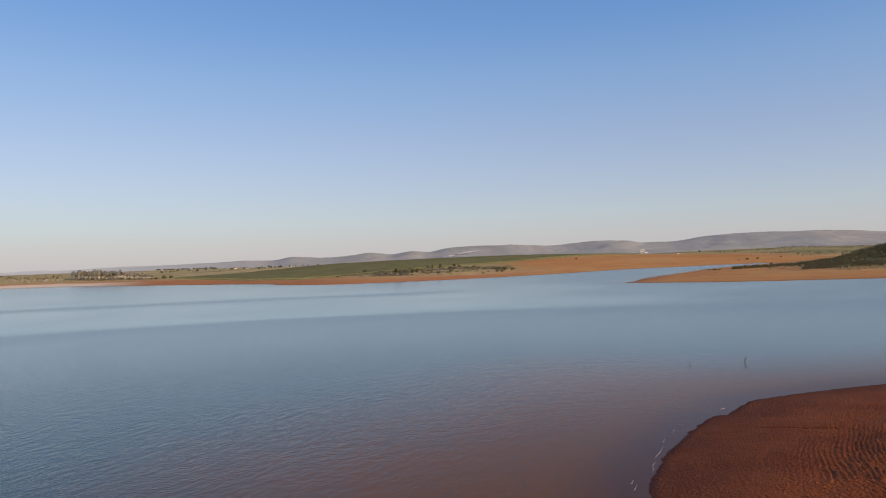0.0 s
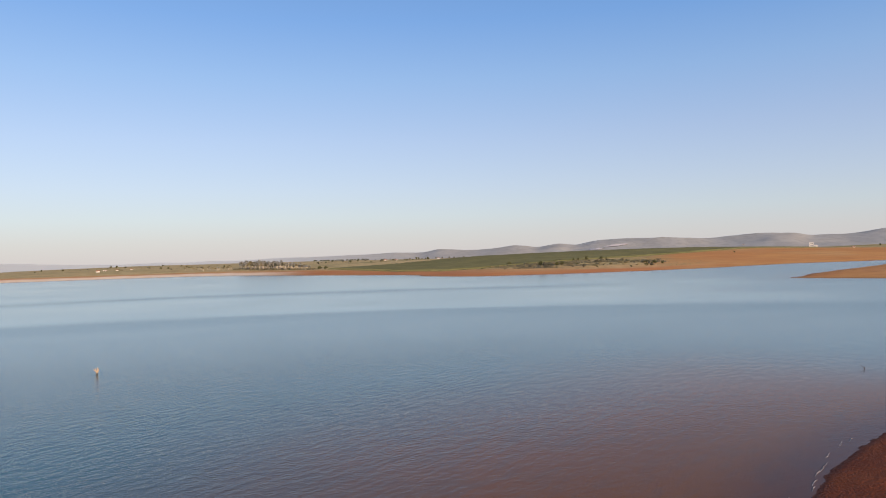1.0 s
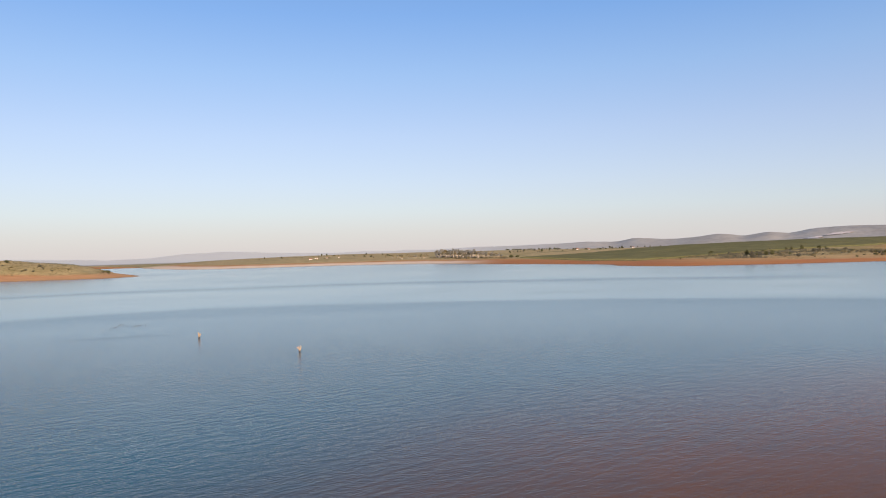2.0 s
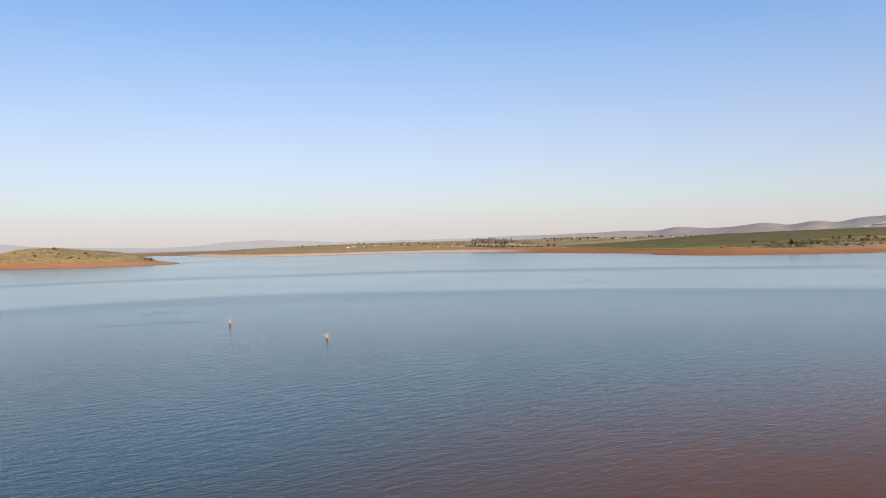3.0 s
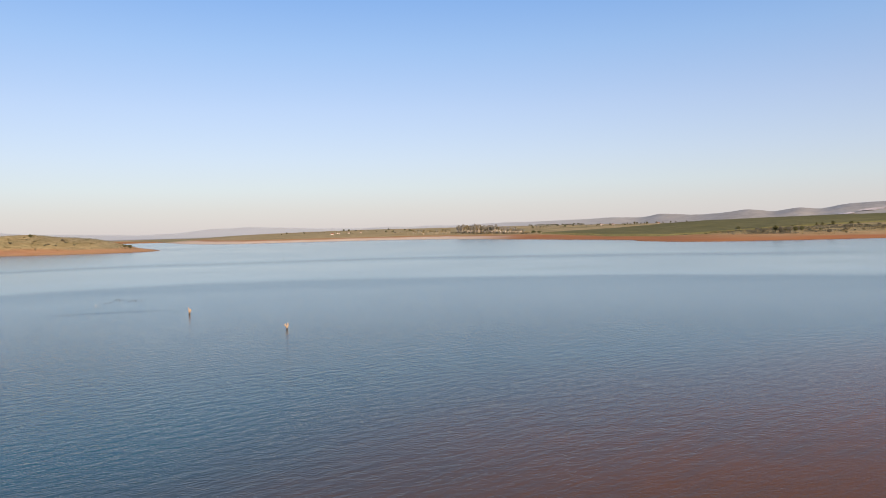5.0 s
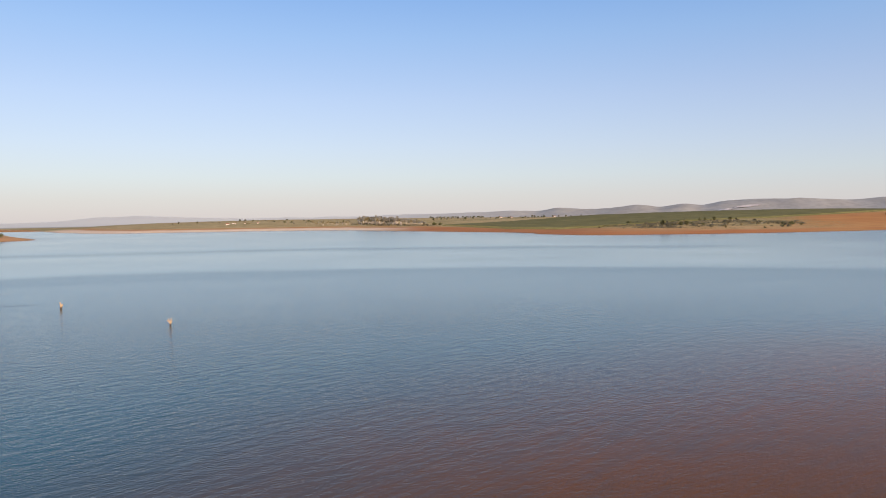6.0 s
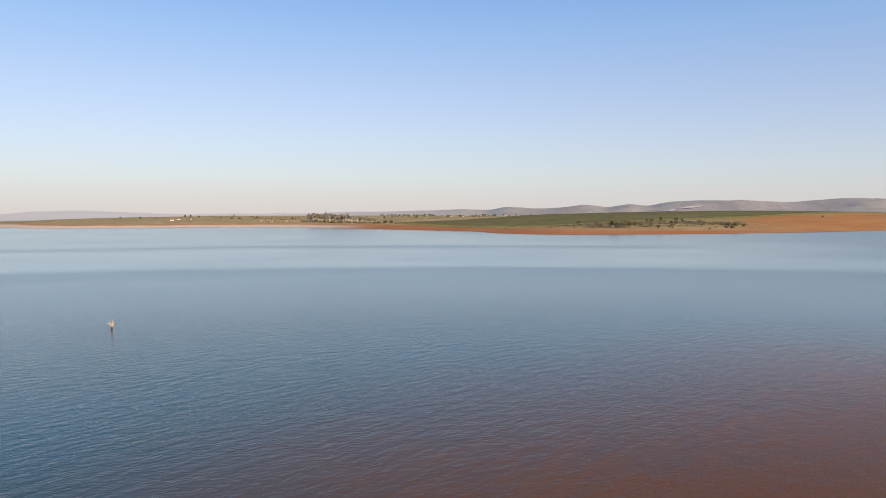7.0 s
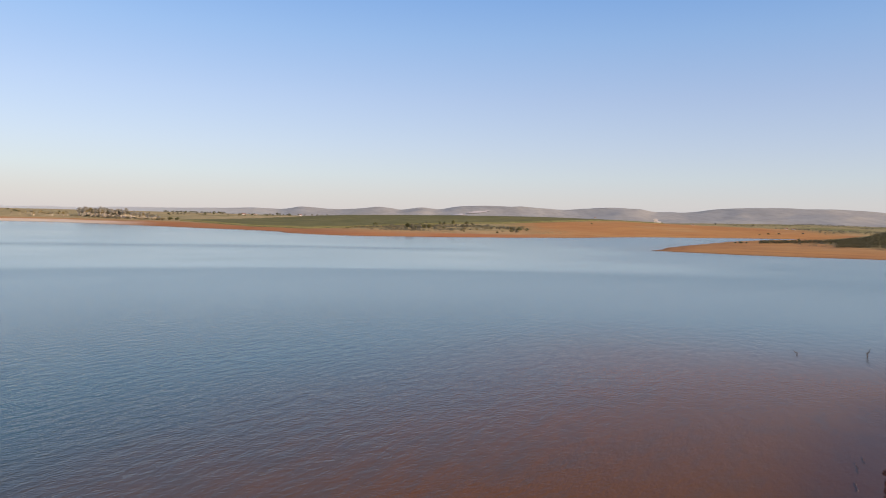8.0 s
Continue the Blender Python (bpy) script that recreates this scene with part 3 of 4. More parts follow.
# ---- the crop on the long slope across the lake ----
def crop_field():
    """Hedge-like rows of one crop, following the slope."""
    xs = np.arange(-420, 345, 6.0)
    verts, faces = [], []
    for row, y0 in enumerate(np.arange(648, 1300, 4.6)):
        yy = y0 + 0.22 * (xs + 60) * 0.35 + 5 * rough2(xs, np.full_like(xs, y0), 120, 81, 2)
        inside = inland(xs, yy, FIELD) > 2
        z = land(xs, yy)[0]
        top = 1.7 + 0.35 * rough2(xs, yy, 7, 83, 2) + 0.35 * rough2(xs, yy, 60, 85, 2)
        start = len(verts)
        for x, y, b, t in zip(xs, yy, z, top):
            verts += [(x, y - 1.5, b - 0.2), (x, y - 0.9, b + 0.72 * t), (x, y + 0.1, b + t), (x, y + 1.0, b + 0.7 * t), (x, y + 1.5, b - 0.2)]
        for i in range(len(xs) - 1):
            if inside[i] and inside[i + 1]:
                for k in range(4):
                    a = start + 5 * i + k
                    faces.append((a, a + 5, a + 6, a + 1))
    me = bpy.data.meshes.new("crop_rows")
    me.from_pydata(verts, [], faces)
    me.polygons.foreach_set("use_smooth", np.ones(len(me.polygons), bool))
    me.materials.append(CROP)
    tagged(new("crop_rows", me), "dense dark green crop rows on a long slope", "crop", kind="stuff")


crop_field()


# ---- the wooded rise behind the low spit ----
def wood(name, label, xs, ys, keep, low, high, taper, seed, leaf):
    """Many small rough crowns on short stems, far off; taper: x at which they reach full size."""
    rnd.seed(seed)
    verts, faces = [], []
    z = land(xs, ys)[0]
    for x, y, b in zip(xs[keep], ys[keep], z[keep]):
        h = rnd.uniform(low, high) * (0.45 + 0.55 * min(1, max(0, (x - taper) / 90)))
        w = h * rnd.uniform(0.45, 0.7)
        for _ in range(34):
            d = Vector((rnd.gauss(0, 1), rnd.gauss(0, 1), rnd.gauss(0, 1))).normalized() * rnd.uniform(0.5, 1)
            p = Vector((x + d.x * w * 0.75, y + d.y * w * 0.75, b + 0.52 * h + d.z * 0.46 * h))
            u = d.cross(Vector((rnd.uniform(-1, 1), rnd.uniform(-1, 1), 0.3))).normalized() * rnd.uniform(0.08, 0.15) * h
            v = d.cross(u) * 0.8
            k = len(verts)
            verts += [p - u, p + v, p + u, p - v]
            faces.append((k, k + 1, k + 2, k + 3))
        k = len(verts)
        verts += [(x - 0.12, y, b - 0.3), (x + 0.12, y, b - 0.3), (x, y, b + 0.6 * h)]
        faces.append((k, k + 1, k + 2))
    me = bpy.data.meshes.new(name)
    me.from_pydata([tuple(v) for v in verts], [], faces)
    me.materials.append(leaf)
    tagged(new(name, me), label, "woodland", kind="stuff")


rng = np.random.default_rng(11)
xs, ys = rng.uniform(235, 660, 8000), rng.uniform(400, 820, 8000)
keep = (land(xs, ys)[3][0] > 100) & (((xs - 460) / 215) ** 2 + ((ys - 640) / 140) ** 2 + 0.25 * rough2(xs, ys, 60, 91) < 1) & (rough2(xs, ys, 45, 93) > -0.55)
wood("far_wood", "dark green low woodland covering a rise", xs, ys, keep, 2.8, 5.0, 250, 12, LEAF_DARK)
xs, ys = rng.uniform(170, 345, 9000), rng.uniform(400, 625, 9000)
away = land(xs, ys)[3][0]
line = np.abs((ys - 512) - 0.55 * (xs - 188))
keep = ((away > 38) & (line < 11) & (xs > 185)) | ((away > 84) & (rough2(xs, ys, 26, 97, 3) > -0.12) & (ys > 430))
wood("low_scrub", "low dark green and brown scrub on top of the spit", xs, ys, keep & (xs < 340), 1.0, 2.6, 60, 16, LEAF_DARK)
xs, ys = rng.uniform(-105, 72, 7500), rng.uniform(600, 800, 7500)
away = land(xs, ys)[3][0]
patch = rough2(xs * 0.6, ys, 24, 98, 3)
keep = (away > 52 + 14 * patch) & (inland(xs, ys, FIELD) < -3) & (patch > 0.02 + 0.25 * smooth(-20, 60, xs)) & (ys < 700 + 70 * (xs > -45))
wood("low_scrub", "low grey-green scrub on the dry lakeside slope", xs, ys, keep, 0.7, 1.9, -2000, 18, LEAF_GREY)
xs, ys = rng.uniform(-100, 110, 3600), rng.uniform(600, 800, 3600)
away = land(xs, ys)[3][0]
keep = (away > 34) & (inland(xs, ys, FIELD) < -2) & (rough2(xs * 0.5, ys * 1.6, 22, 99, 3) > 0.12)
wood("dry_grass_tufts", "tall dry tan grass tufts on the lakeside slope", xs, ys, keep, 0.5, 1.1, -2000, 19, LEAF_DRY)
xs, ys = rng.uniform(225, 350, 3600), rng.uniform(330, 560, 3600)
away = land(xs, ys)[3][0]
keep = (away > 60 - 12 * smooth(225, 300, xs) + 10 * rough2(xs, ys, 20, 94, 3)) & (away < 112) & (rough2(xs, ys * 1.5, 16, 92, 3) > -0.2)
wood("dry_grass_tufts", "olive and tan grass tufts above the bare spit shore", xs, ys, keep, 0.4, 1.0, -2000, 21, LEAF_GREY)
xs, ys = rng.uniform(-800, -525, 5200), rng.uniform(330, 470, 5200)
away = land(xs, ys)[3][1]
keep = (away > 24 + 8 * rough2(xs, ys, 18, 100)) & (rough2(xs, ys, 14, 96, 3) > -0.25)
wood("low_scrub", "low olive green scrub covering the island top", xs, ys, keep, 0.4, 1.0, -3000, 20, LEAF)
xs, ys = rng.uniform(380, 1300, 6500), rng.uniform(900, 2100, 6500)
keep = (np.degrees(np.arctan2(xs, ys)) > 18.5 + 0.0035 * (2100 - ys)) & (rough2(xs, ys, 170, 95, 3) > 0.16) & (xs > 455 + 0.2 * (ys - 900))
wood("hedge_trees", "scattered dark trees and hedges on far farmland", xs, ys, keep, 1.8, 3.6, 0, 14, LEAF_GREY)

# ---- trees and bushes across the lake ----
KINDS = {
    "green": lambda: broad_tree("tree", 5.6, 4.6, LEAF, "dark green spreading tree on the dry lakeside slope", 21),
    "tall": lambda: broad_tree("tree", 6.2, 3.8, LEAF, "tall dark green tree among lakeside scrub", 22),
    "grey": lambda: broad_tree("tree", 5.2, 4.6, LEAF_GREY, "grey-green thinly leaved tree among lakeside scrub", 23, 0.7),
    "round": lambda: broad_tree("tree", 4.0, 5.8, LEAF, "low round dark green tree on the lakeside slope", 24),
    "shrub": lambda: shrub("shrub", 2.4, 3.8, LEAF_GREY, "grey-green shrub on dry grass by the lake", 25),
    "dry": lambda: shrub("shrub", 1.9, 3.4, LEAF_DRY, "dry yellowish shrub on the lakeside slope", 26),
    "dark": lambda: shrub("shrub", 2.3, 3.4, LEAF, "dark green shrub above the red shore", 27),
}
rnd.seed(5)
SCRUB = [(-79, 707, "round", 0.95), (-43, 638, "tall", 0.98), (-39, 634, "grey", 1.0), (-34, 652, "shrub", 1.2), (-29, 645, "green", 0.8),
         (-25, 657, "green", 0.9), (-12, 673, "round", 0.5), (-57, 615, "shrub", 1.1), (-51, 627, "shrub", 1.2), (-80, 650, "dry", 1.2),
         (-17, 767, "tall", 0.62), (-12, 765, "tall", 0.66), (-3, 759, "green", 0.8), (12, 801, "round", 0.8), (17, 777, "green", 0.5),
         (34, 700, "shrub", 1.1), (41, 692, "grey", 0.55), (49, 695, "grey", 0.62), (54, 689, "shrub", 1.0), (59, 685, "round", 0.95),
         (66, 689, "dark", 1.0), (170, 905, "dark", 1.0)]
for _ in range(120):
    bx_, by_ = rnd.uniform(-110, 60), rnd.uniform(608, 780)
    if 560 + 0.35 * abs(bx_ + 40) + 48 < by_ and not -1 < by_ - (705 + 1.15 * (bx_ + 61)) - 30 < 1000 * (bx_ < -40):
        SCRUB.append((bx_, by_, rnd.choice(("shrub", "dry", "dry", "shrub", "dark")), rnd.uniform(0.55, 1.25)))
# a ragged hedge along the foot of the crop
for k in range(46):
    u = k / 45
    SCRUB.append((-215 + 125 * u + rnd.uniform(-2, 2), 726 - 70 * u + rnd.uniform(-4, 4), rnd.choice(("dark", "dry", "shrub")), rnd.uniform(0.3, 0.6)))
# two round trees at the end of the grove
SCRUB += [(-341, 862, "round", 1.0), (-331, 857, "round", 0.95)]
# the crest above the left end of the field
for k in range(85):
    u = k / 84
    SCRUB.append((-568 + 120 * u + rnd.uniform(-5, 5), 1400 + 8 * u + rnd.uniform(-10, 10), rnd.choice(("green", "round", "round", "green")), rnd.uniform(0.36, 0.62)))
for _ in range(70):
    SCRUB.append((rnd.uniform(-470, -215), rnd.uniform(1085, 1340), rnd.choice(("green", "round", "shrub", "grey")), rnd.uniform(0.4, 0.8)))
# left slopes
for _ in range(42):
    SCRUB.append((rnd.uniform(-900, -560), rnd.uniform(985, 1180), rnd.choice(("shrub", "green", "round", "dry")), rnd.uniform(0.45, 0.85)))
SCRUB += [(-839, 1118, "tall", 0.9), (-830, 1122, "green", 0.8), (-815, 1126, "round", 0.8), (-904, 1028, "green", 0.7)]
# the island
SCRUB += [(-665, 405, "round", 0.72), (-660, 402, "green", 0.6), (-610, 402, "shrub", 1.2), (-564, 437, "dark", 1.5), (-568, 434, "dark", 1.2),
          (-640, 372, "shrub", 1.0), (-583, 411, "dry", 0.9), (-700, 372, "dark", 0.9), (-625, 385, "dry", 1.0), (-600, 398, "shrub", 0.7)]
for _ in range(26):
    SCRUB.append((rnd.uniform(-740, -585), rnd.uniform(360, 425), rnd.choice(("dry", "shrub")), rnd.uniform(0.4, 0.8)))
# along the top of the low spit
for k in range(36):
    u = rnd.random()
    SCRUB.append((188 + 120 * u + rnd.uniform(-3, 3), 512 + 66 * u - 130 * u * u * rnd.random() + rnd.uniform(-6, 6),
                  rnd.choice(("dark", "dark", "shrub", "dark")), rnd.uniform(0.55, 1.0)))
SCRUB += [(269, 580, "green", 0.5), (378, 880, "round", 0.6), (392, 882, "round", 0.65), (364, 872, "dark", 0.7), (566, 1560, "tall", 0.9), (430, 900, "shrub", 0.9)]
plant(KINDS, SCRUB)

# ---- the eucalyptus grove ----
GUMS = {"a": lambda: gum_tree(14.0, 31, GUM_LEAF), "b": lambda: gum_tree(12.5, 32, GUM_LEAF), "c": lambda: gum_tree(11.0, 33, LEAF_GREY),
        "d": lambda: gum_tree(13.0, 34, LEAF_DRY)}
GROVE = []
for k in range(185):
    u = rnd.random()
    back = rnd.uniform(0, 60)
    size = (0.95 + 0.12 * math.sin(5 * u)) * (1 - 0.45 * max(0, u - 0.72) / 0.28) * rnd.uniform(0.85, 1.1)
    GROVE.append((-505 + 150 * u - 0.45 * back, 958 - 92 * u + back, rnd.choice("aabbccd"), 0.80 * size))
for k in range(40):
    u = rnd.random()
    GROVE.append((-580 + 68 * u, 930 + rnd.uniform(0, 34), rnd.choice("bdd"), rnd.uniform(0.34, 0.5)))
plant(GUMS, GROVE)
UNDER = []
for k in range(130):
    u = rnd.random()
    UNDER.append((-512 + 165 * u + rnd.uniform(-4, 4), 957 - 98 * u + rnd.uniform(-6, 30), rnd.choice(("pale", "pale", "bush")), rnd.uniform(0.5, 1.0)))
plant({"pale": lambda: shrub("shrub", 2.2, 4.2, LEAF_DRY, "dry pale undergrowth below the eucalyptus trees", 51),
       "bush": lambda: shrub("shrub", 2.6, 3.6, LEAF_GREY, "grey-green undergrowth below the eucalyptus trees", 52)}, UNDER)


# ---- dead trees standing in the water ----
def snag(name, prongs, thick, label, category, wood_material, wet=0.3):
    """A drowned dead tree: a bole, wet at the foot, and broken prongs. Prongs: lines of points."""
    ob = tagged(new(name), label, category, "drowned stumps")
    bm = bmesh.new()
    tube(bm, [(0, 0, -1.2), (0.01, 0, -0.2), (0.02, 0.01, wet)], [thick * 1.5, thick * 1.25, thick * 1.1], 9, 0.12)
    part("bole", bm, WET_WOOD, ob, "dark wet foot of the trunk")
    for line in prongs:
        bm = bmesh.new()
        n = len(line)
        tube(bm, line, [thick * (1.0 - 0.72 * i / (n - 1)) * (1 if i else 0.9) for i in range(n)], 8, 0.14)
        part("prong", bm, wood_material, ob)
    return ob


rnd.seed(3)
stump_a = snag("dead_stump", [[(0, 0, 0.22), (-0.10, 0.02, 0.62), (-0.24, 0.05, 0.98), (-0.27, 0.05, 1.25)],
                              [(0.02, 0, 0.22), (0.09, 0, 0.68), (0.12, 0.02, 1.05), (0.20, 0.03, 1.42)],
                              [(0.05, 0.02, 0.3), (0.22, 0.03, 0.7), (0.34, 0.05, 1.10)],
                              [(-0.05, 0.0, 0.55), (-0.35, -0.05, 0.82), (-0.62, -0.1, 1.0)]],
               0.125, "pale forked dead tree stump standing in the water", "dead tree", DEAD_WOOD)
stump_a.matrix_basis = pose(-65.5, 88.0, 0, 0, 0, 30) @ Matrix.Scale(0.74, 4)
stump_b = snag("dead_stump", [[(0, 0, 0.3), (-0.05, 0, 0.8), (-0.14, 0, 1.35), (-0.13, 0, 1.6)],
                              [(0.06, 0, 0.3), (0.17, 0.04, 0.75), (0.24, 0.05, 1.25)], [(0.1, 0, 0.6), (0.34, 0, 0.85), (0.42, 0.02, 1.0)]],
               0.19, "pale broken dead trunk standing in the water", "dead tree", DEAD_WOOD, 0.42)
stump_b.matrix_basis = pose(-95.3, 96.9, 0, 0, 0, 40) @ Matrix.Scale(0.74, 4)
fork = snag("dead_sapling", [[(0, 0, 0.2), (0.06, 0, 0.7), (0.02, 0, 1.0)], [(0.05, 0, 0.55), (0.30, 0, 0.95), (0.32, 0.02, 1.3), (0.42, 0.02, 1.65)],
                             [(0, 0, 0.5), (-0.2, 0, 0.7), (-0.3, 0.03, 0.72)]],
            0.085, "thin dark forked dead sapling in shallow water", "dead tree", DARK_WOOD, 0.25)
fork.matrix_basis = pose(40.0, 95.2, 0, 0, 0, -15) @ Matrix.Scale(0.55, 4)
twig = snag("dead_sapling", [[(0, 0, 0.1), (0.05, 0, 0.3), (0.02, 0, 0.5)], [(0.0, 0, 0.2), (-0.3, 0, 0.42), (-0.62, 0, 0.7)], [(0.02, 0, 0.2), (0.25, 0, 0.3)]],
            0.05, "small dark branching twig above shallow water", "dead tree", DARK_WOOD, 0.12)
twig.matrix_basis = pose(32.7, 95.4, 0, 0, 0, -15) @ Matrix.Scale(0.65, 4)
far_snag = snag("dead_sapling", [[(0, 0, 0.3), (0.08, 0, 1.1), (0.02, 0, 2.0)], [(0, 0, 0.7), (0.35, 0, 1.3)]],
                0.13, "lone dark dead sapling far out in the water", "dead tree", DARK_WOOD, 0.4)
far_snag.matrix_basis = pose(-248, 290, 0, 0, 0, 30) @ Matrix.Scale(0.6, 4)
post_a = snag("stake", [[(0, 0, 0.1), (0.04, 0, 0.5), (0.1, 0, 0.85)]], 0.12, "short dark stake leaning out of the water", "stake", DARK_WOOD, 0.2)
post_a.matrix_basis = pose(-131.2, 109.6, 0, 0, 0, 40) @ Matrix.Scale(0.5, 4)
for x, y, s, a in ((-124.6, 103.1, 0.5, 50), (-130.2, 109.7, 0.75, 80), (-128.1, 110.4, 0.6, 10), (-126.3, 109.8, 0.6, 200), (-125.9, 110.9, 0.75, 120), (179.9, 307, 1.6, 20), (181.2, 305.7, 1.4, 220), (134, 333, 0.9, 90), (-47.8, 264, 0.7, 60)):
    copy_thing(post_a, pose(x, y, 0, 0, 0, a) @ Matrix.Scale(1.15 * s, 4))
drift = snag("dead_branch", [[(0, 0, 0.05), (0.35, 0.05, 0.30), (0.85, 0.1, 0.34), (1.25, 0.1, 0.22)], [(0.3, 0, 0.25), (0.5, -0.1, 0.55), (0.55, -0.1, 0.72)],
                             [(0, 0, 0.05), (-0.35, 0, 0.22), (-0.7, 0.05, 0.18)]],
             0.085, "low dark drowned branch just above the water", "dead branch", DARK_WOOD, 0.1)
drift.matrix_basis = pose(-133.2, 110.2, 0, 0, 0, 40) @ Matrix.Scale(0.5, 4)
for x, y, s, a in ((-127.5, 103.4, 0.8, 45), (-129.0, 106.0, 0.7, 220), (-126.5, 108.4, 0.75, 35), (-127.3, 110.6, 0.7, 210)):
    copy_thing(drift, pose(x, y, 0, 0, 0, a) @ Matrix.Scale(1.25 * s, 4))
pale_post = snag("stake", [[(0, 0, 0.1), (-0.05, 0, 0.7), (0.02, 0, 1.3)], [(0, 0, 0.4), (0.2, 0, 0.8)]], 0.10, "pale dead stake standing in the water", "stake", DEAD_WOOD, 0.25)
pale_post.matrix_basis = pose(-124.9, 99.8, 0, 0, 0, 10) @ Matrix.Scale(0.42, 4)


# ---- farm houses, mill and quarry ----
def block(bm, x0, x1, y0, y1, z0, z1):
    v = [bm.verts.new(p) for p in ((x0, y0, z0), (x1, y0, z0), (x1, y1, z0), (x0, y1, z0), (x0, y0, z1), (x1, y0, z1), (x1, y1, z1), (x0, y1, z1))]
    for f in ((3, 2, 1, 0), (4, 5, 6, 7), (0, 1, 5, 4), (1, 2, 6, 5), (2, 3, 7, 6), (3, 0, 4, 7)):
        bm.faces.new([v[i] for i in f])


def gable(bm, x0, x1, y0, y1, z, rise, over=0.5, thick=0.15):
    """A pitched roof, with its ridge along x, of two sloping slabs."""
    ym = (y0 + y1) / 2
    for ya, yb in ((y0 - over, ym), (y1 + over, ym)):
        k = rise / (abs(ym - ya) - over) * over
        pts = [(x0 - over, ya, z - k), (x1 + over, ya, z - k), (x1 + over, yb, z + rise), (x0 - over, yb, z + rise)]
        low = [bm.verts.new(p) for p in pts]
        high = [bm.verts.new((p[0], p[1], p[2] + thick)) for p in pts]
        bm.faces.new(low)
        bm.faces.new(high)
        for i in range(4):
            bm.faces.new((low[i], low[(i + 1) % 4], high[(i + 1) % 4], high[i]))
    bmesh.ops.recalc_face_normals(bm, faces=bm.faces)


def house(w, d, h, roof, label):
    ob = tagged(new("farm_house"), label, "house", "farm houses")
    bm = bmesh.new()
    block(bm, -w / 2, w / 2, -d / 2, d / 2, -0.6, h)
    for s in (-1, 1):
        v = [bm.verts.new(p) for p in ((s * w / 2, -d / 2, h), (s * w / 2, d / 2, h), (s * w / 2, 0, h + 0.24 * d))]
        bm.faces.new(v)
    part("wall", bm, PLASTER, ob)
    bm = bmesh.new()
    gable(bm, -w / 2, w / 2, -d / 2, d / 2, h, 0.24 * d)
    part("roof", bm, roof, ob)
    bm = bmesh.new()
    block(bm, -0.45, 0.45, -d / 2 - 0.05, -d / 2 + 0.03, 0, 2.05)
    part("door", bm, BARK, ob)
    for x in (-0.32 * w, 0.32 * w):
        bm = bmesh.new()
        block(bm, x - 0.7, x + 0.7, -d / 2 - 0.04, -d / 2 + 0.03, 0.95, 2.1)
        win = part("window", bm, DARK_PANE, ob)
        bm = bmesh.new()
        block(bm, x - 0.85, x + 0.85, -d / 2 - 0.16, -d / 2 - 0.02, 0.82, 0.94)
        part("sill", bm, PLASTER, win)
    return ob


def settle(ob, x, y, turn, size=1.0):
    return pose(x, y, height(x, y), 0, 0, turn) @ Matrix.Scale(size, 4)


home = house(9.0, 6.5, 3.0, ROOF_TILE, "white plastered farm house with a pitched roof on a green slope")
home.matrix_basis = settle(home, -728, 941, 38, 0.6)
for x, y, a, s in ((-757, 997, 30, 0.6), (-764, 1001, 120, 0.5), (-746, 1010, 36, 0.6), (-735, 1030, 50, 0.62), (496, 1496, 10, 0.9), (503, 1100, -20, 0.75),
                   (510, 1092, -30, 0.75), (-360, 1225, 20, 0.9), (-333, 1199, 5, 0.8), (-240, 1120, 10, 0.7), (642, 3230, -10, 1.5)):
    copy_thing(home, settle(home, x, y, a, s))


def mill():
    """A tall pale mill: tower, bins and long sheds behind the bare field."""
    ob = tagged(new("mill_building"), "tall pale mill with round bins and long sheds beyond the field", "industrial building")
    for x0, x1, y0, y1, z1 in ((-4, 8, -6, 6, 25), (8, 18, -7, 7, 17)):
        bm = bmesh.new()
        block(bm, x0, x1, y0, y1, -1, z1)
        part("tower", bm, PLASTER, ob)
        for z in range(10, z1 - 3, 5):
            for x in np.arange(x0 + 1.5, x1 - 2, 3.2):
                bm = bmesh.new()
                block(bm, x, x + 1.5, y0 - 0.05, y0 + 0.05, z, z + 2)
                part("window", bm, DARK_PANE, ob)
    for k in range(3):
        bm = bmesh.new()
        x = 25 + 8.6 * k
        tube(bm, [(x, 0, -1), (x, 0, 9.5), (x, 0, 11.5)], [4.0, 4.0, 0.8], 20)
        part("bin", bm, ROOF_TIN, ob)
    for x0, x1, z in ((-26, -8, 7), (50, 66, 6)):
        bm = bmesh.new()
        block(bm, x0, x1, -9, 9, -1, z)
        shed = part("shed", bm, PLASTER, ob)
        bm = bmesh.new()
        gable(bm, x0, x1, -9, 9, z, 2.6)
        part("roof", bm, ROOF_TIN, shed)
    return ob


works = mill()
works.matrix_basis = settle(works, 622, 2213, -15)


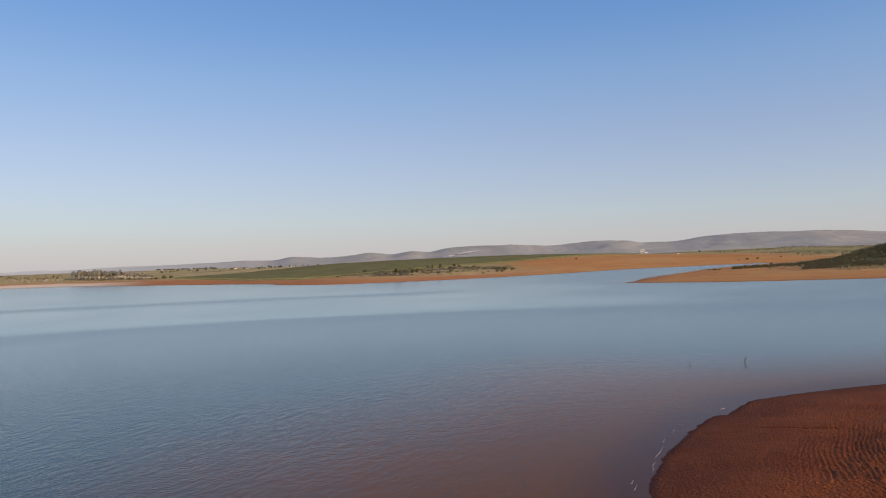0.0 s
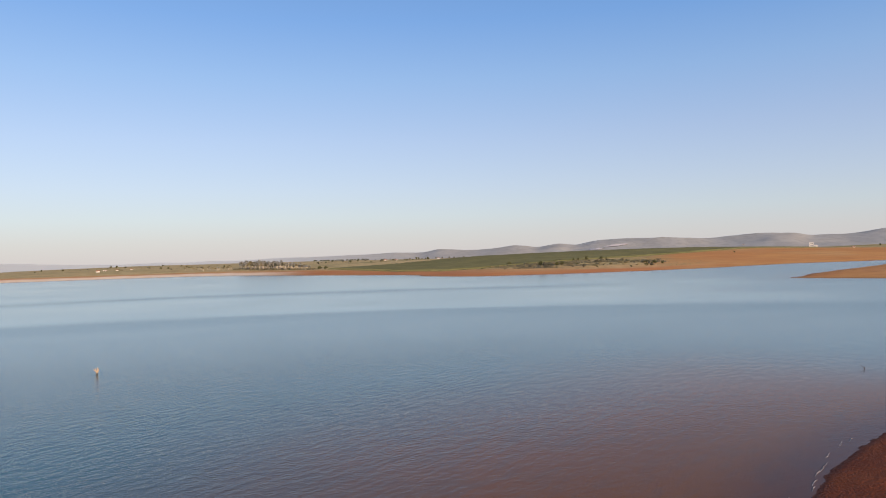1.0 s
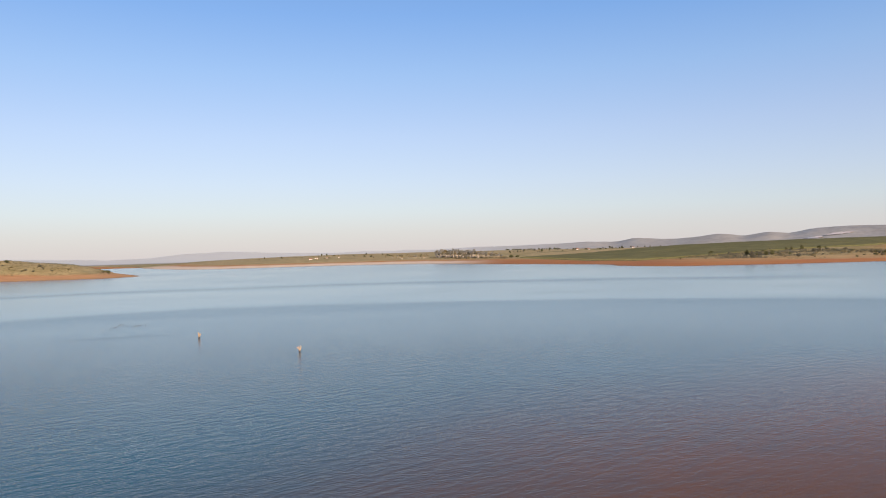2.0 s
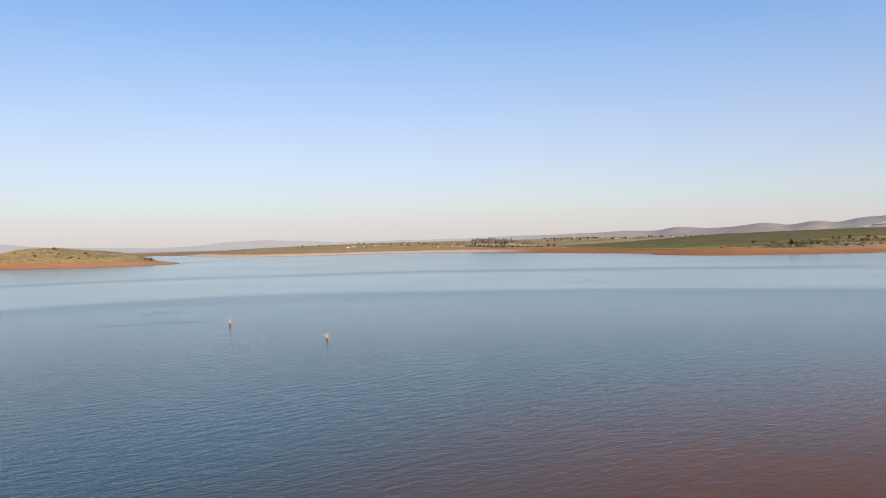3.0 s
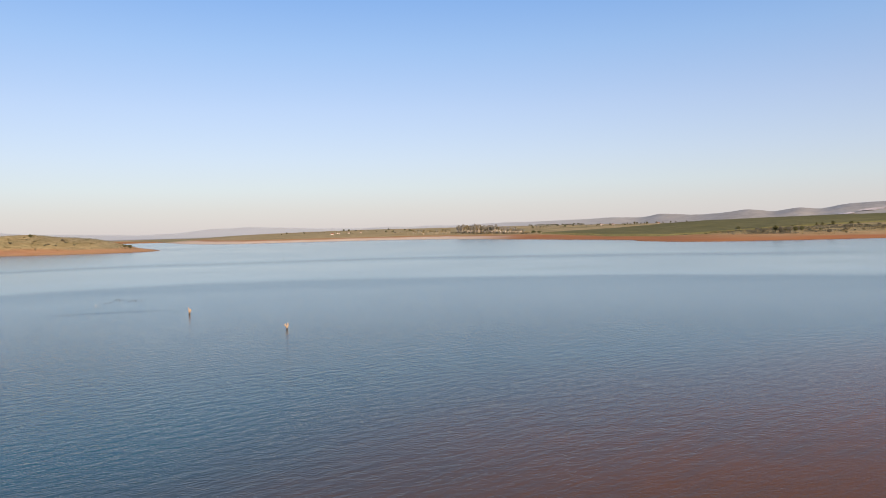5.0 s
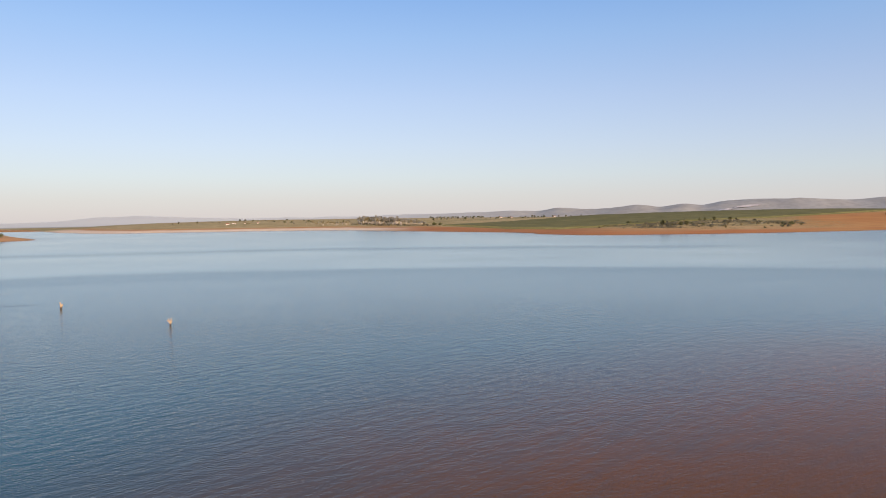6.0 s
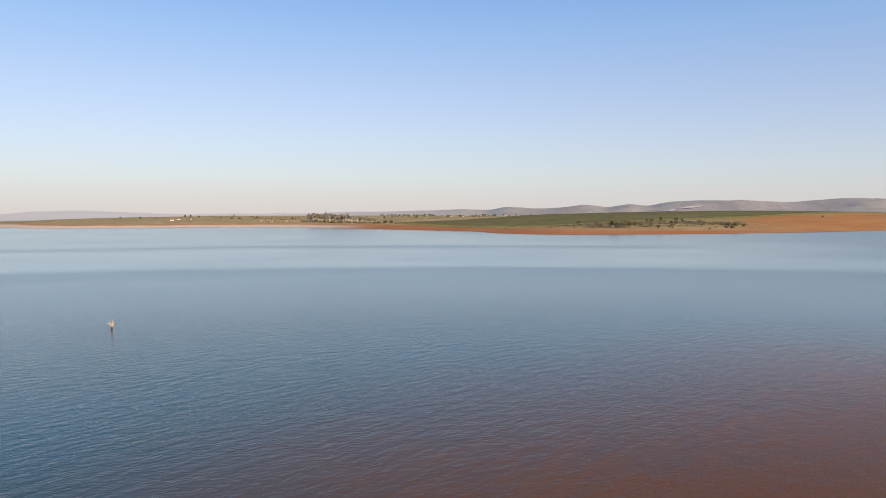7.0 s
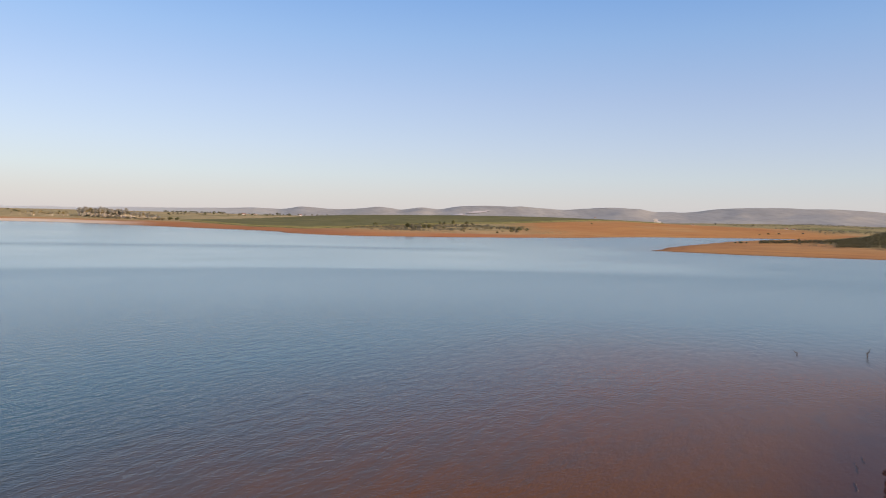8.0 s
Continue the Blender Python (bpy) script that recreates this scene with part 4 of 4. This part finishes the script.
def quarry(bearing, spread, near, far, seed, label):
    """White benches cut into the far hill: faces and floors in steps, with a ragged edge."""
    a, r = np.meshgrid(np.radians(np.linspace(bearing - spread, bearing + spread, 70)), np.linspace(near, far, 40))
    x, y = r * np.sin(a), r * np.cos(a)
    z = land(x, y)[0]
    z = np.floor(z / 5) * 5 + 5 * smooth(0.6, 1.0, z / 5 - np.floor(z / 5)) + 3.5
    u, v = (np.degrees(a) - bearing) / spread, (r - near) / (far - near) * 2 - 1
    keep = u * u + ((v - 0.5 * u) / 0.42) ** 2 + 1.2 * rough2(x, y * 0.4, 50, seed, 3) < 0.8
    idx = np.arange(x.size).reshape(x.shape)
    faces = [(int(idx[i, j]), int(idx[i, j + 1]), int(idx[i + 1, j + 1]), int(idx[i + 1, j])) for i in range(39) for j in range(69) if keep[i, j]]
    me = bpy.data.meshes.new("quarry")
    me.from_pydata([tuple(map(float, p)) for p in zip(x.ravel(), y.ravel(), z.ravel())], [], faces)
    me.materials.append(LIME)
    tagged(new("quarry", me), label, "quarry", kind="structure")


quarry(2.0, 0.9, 3440, 3610, 101, "white stepped quarry benches on a far hillside")
quarry(0.3, 0.8, 3210, 3420, 102, "white quarry floor on a far hillside")

# ---- fence posts by the crop ----
def fence_post():
    ob = tagged(new("fence_post"), "weathered wooden fence post at the foot of the crop", "fence post", "fence posts")
    bm = bmesh.new()
    tube(bm, [(0, 0, -0.4), (0, 0, 0.9), (0.01, 0, 1.5)], [0.13, 0.12, 0.10], 7, 0.08)
    part("shaft", bm, DARK_WOOD, ob)
    return ob


first = fence_post()
first.matrix_basis = stand(-89, 655)
for k in range(1, 7):
    copy_thing(first, stand(-89 + 2.4 * k, 655 - 3.1 * k))


# ---- small things on the near bank ----
def clod(seed):
    rnd.seed(seed)
    bm = bmesh.new()
    bmesh.ops.create_icosphere(bm, subdivisions=1, radius=1)
    for v in bm.verts:
        v.co *= rnd.uniform(0.75, 1.2)
        v.co.z *= 0.6
    me = bpy.data.meshes.new("clod")
    bm.to_mesh(me)
    bm.free()
    return me


def bank_height(x, y):
    i, j = int(round((y - 33.5) / 0.11)), int(round((x - 7.5) / 0.11))
    return float(bz[min(max(i, 0), bz.shape[0] - 1), min(max(j, 0), bz.shape[1] - 1)])


lumps = [clod(s) for s in range(4)]
for me in lumps:
    me.materials.append(BANK)
pale_lump = clod(9)
pale_lump.materials.append(LIME)
rnd.seed(13)
for k in range(120):
    x, y = rnd.uniform(14, 52), rnd.uniform(40, 78)
    h = bank_height(x, y)
    if h > 0.25:
        pale = k % 24 == 0
        ob = new("pebble" if pale else "earth_clod", pale_lump if pale else rnd.choice(lumps))
        s = rnd.uniform(0.05, 0.11)
        ob.matrix_basis = pose(x, y, h, 0, 0, rnd.uniform(0, 360)) @ Matrix.Scale(s, 4)
        tagged(ob, "pale stone lying on the red bank" if pale else "small clod of dry red earth on the bank", "stone" if pale else "clod", "stones and clods on the bank")


def foam():
    """Thin broken lines of foam where wavelets meet the bank."""
    rnd.seed(17)
    bm = bmesh.new()
    for x, y, length, wide in ((14.0, 50.4, 1.5, 0.028), (14.7, 52.3, 1.0, 0.03), (15.6, 53.9, 1.6, 0.03), (11.4, 45.6, 1.6, 0.03), (11.6, 47.0, 1.0, 0.03), (17.2, 57.0, 1.2, 0.02),
                              (18.9, 59.9, 1.4, 0.02), (20.1, 61.4, 1.2, 0.02), (13.6, 49.2, 0.8, 0.03), (26.0, 67.6, 0.7, 0.012)):
        way = Vector((0.42, 0.9)) if y < 66 else Vector((0.9, 0.42))
        n = Vector((-way.y, way.x))
        wide = wide * 0.5
        for _ in range(3):
            p = Vector((x + 0.4 * (y < 55), y)) + way * rnd.uniform(-0.4, 0.4) * length + n * rnd.uniform(-0.03, 0.03)
            reach = length * rnd.uniform(0.5, 1.1)
            wide = wide * 0.45
            pts = [p + way * reach * t + n * 0.03 * math.sin(5 * t + x) for t in (-0.5, -0.25, 0, 0.25, 0.5)]
            fat = (0.1, 0.7, rnd.uniform(0.4, 1), rnd.uniform(0.4, 1), 0.1)
            lo = [bm.verts.new((q.x - n.x * wide * f, q.y - n.y * wide * f, 0.012)) for q, f in zip(pts, fat)]
            hi = [bm.verts.new((q.x + n.x * wide * f, q.y + n.y * wide * f, 0.03)) for q, f in zip(pts, fat)]
            for i in range(4):
                bm.faces.new((lo[i], lo[i + 1], hi[i + 1], hi[i]))
    me = bpy.data.meshes.new("foam_lines")
    bm.to_mesh(me)
    bm.free()
    me.materials.append(FOAM)
    tagged(new("foam_lines", me), "thin broken white foam lines along the bank", "foam", kind="stuff")


foam()
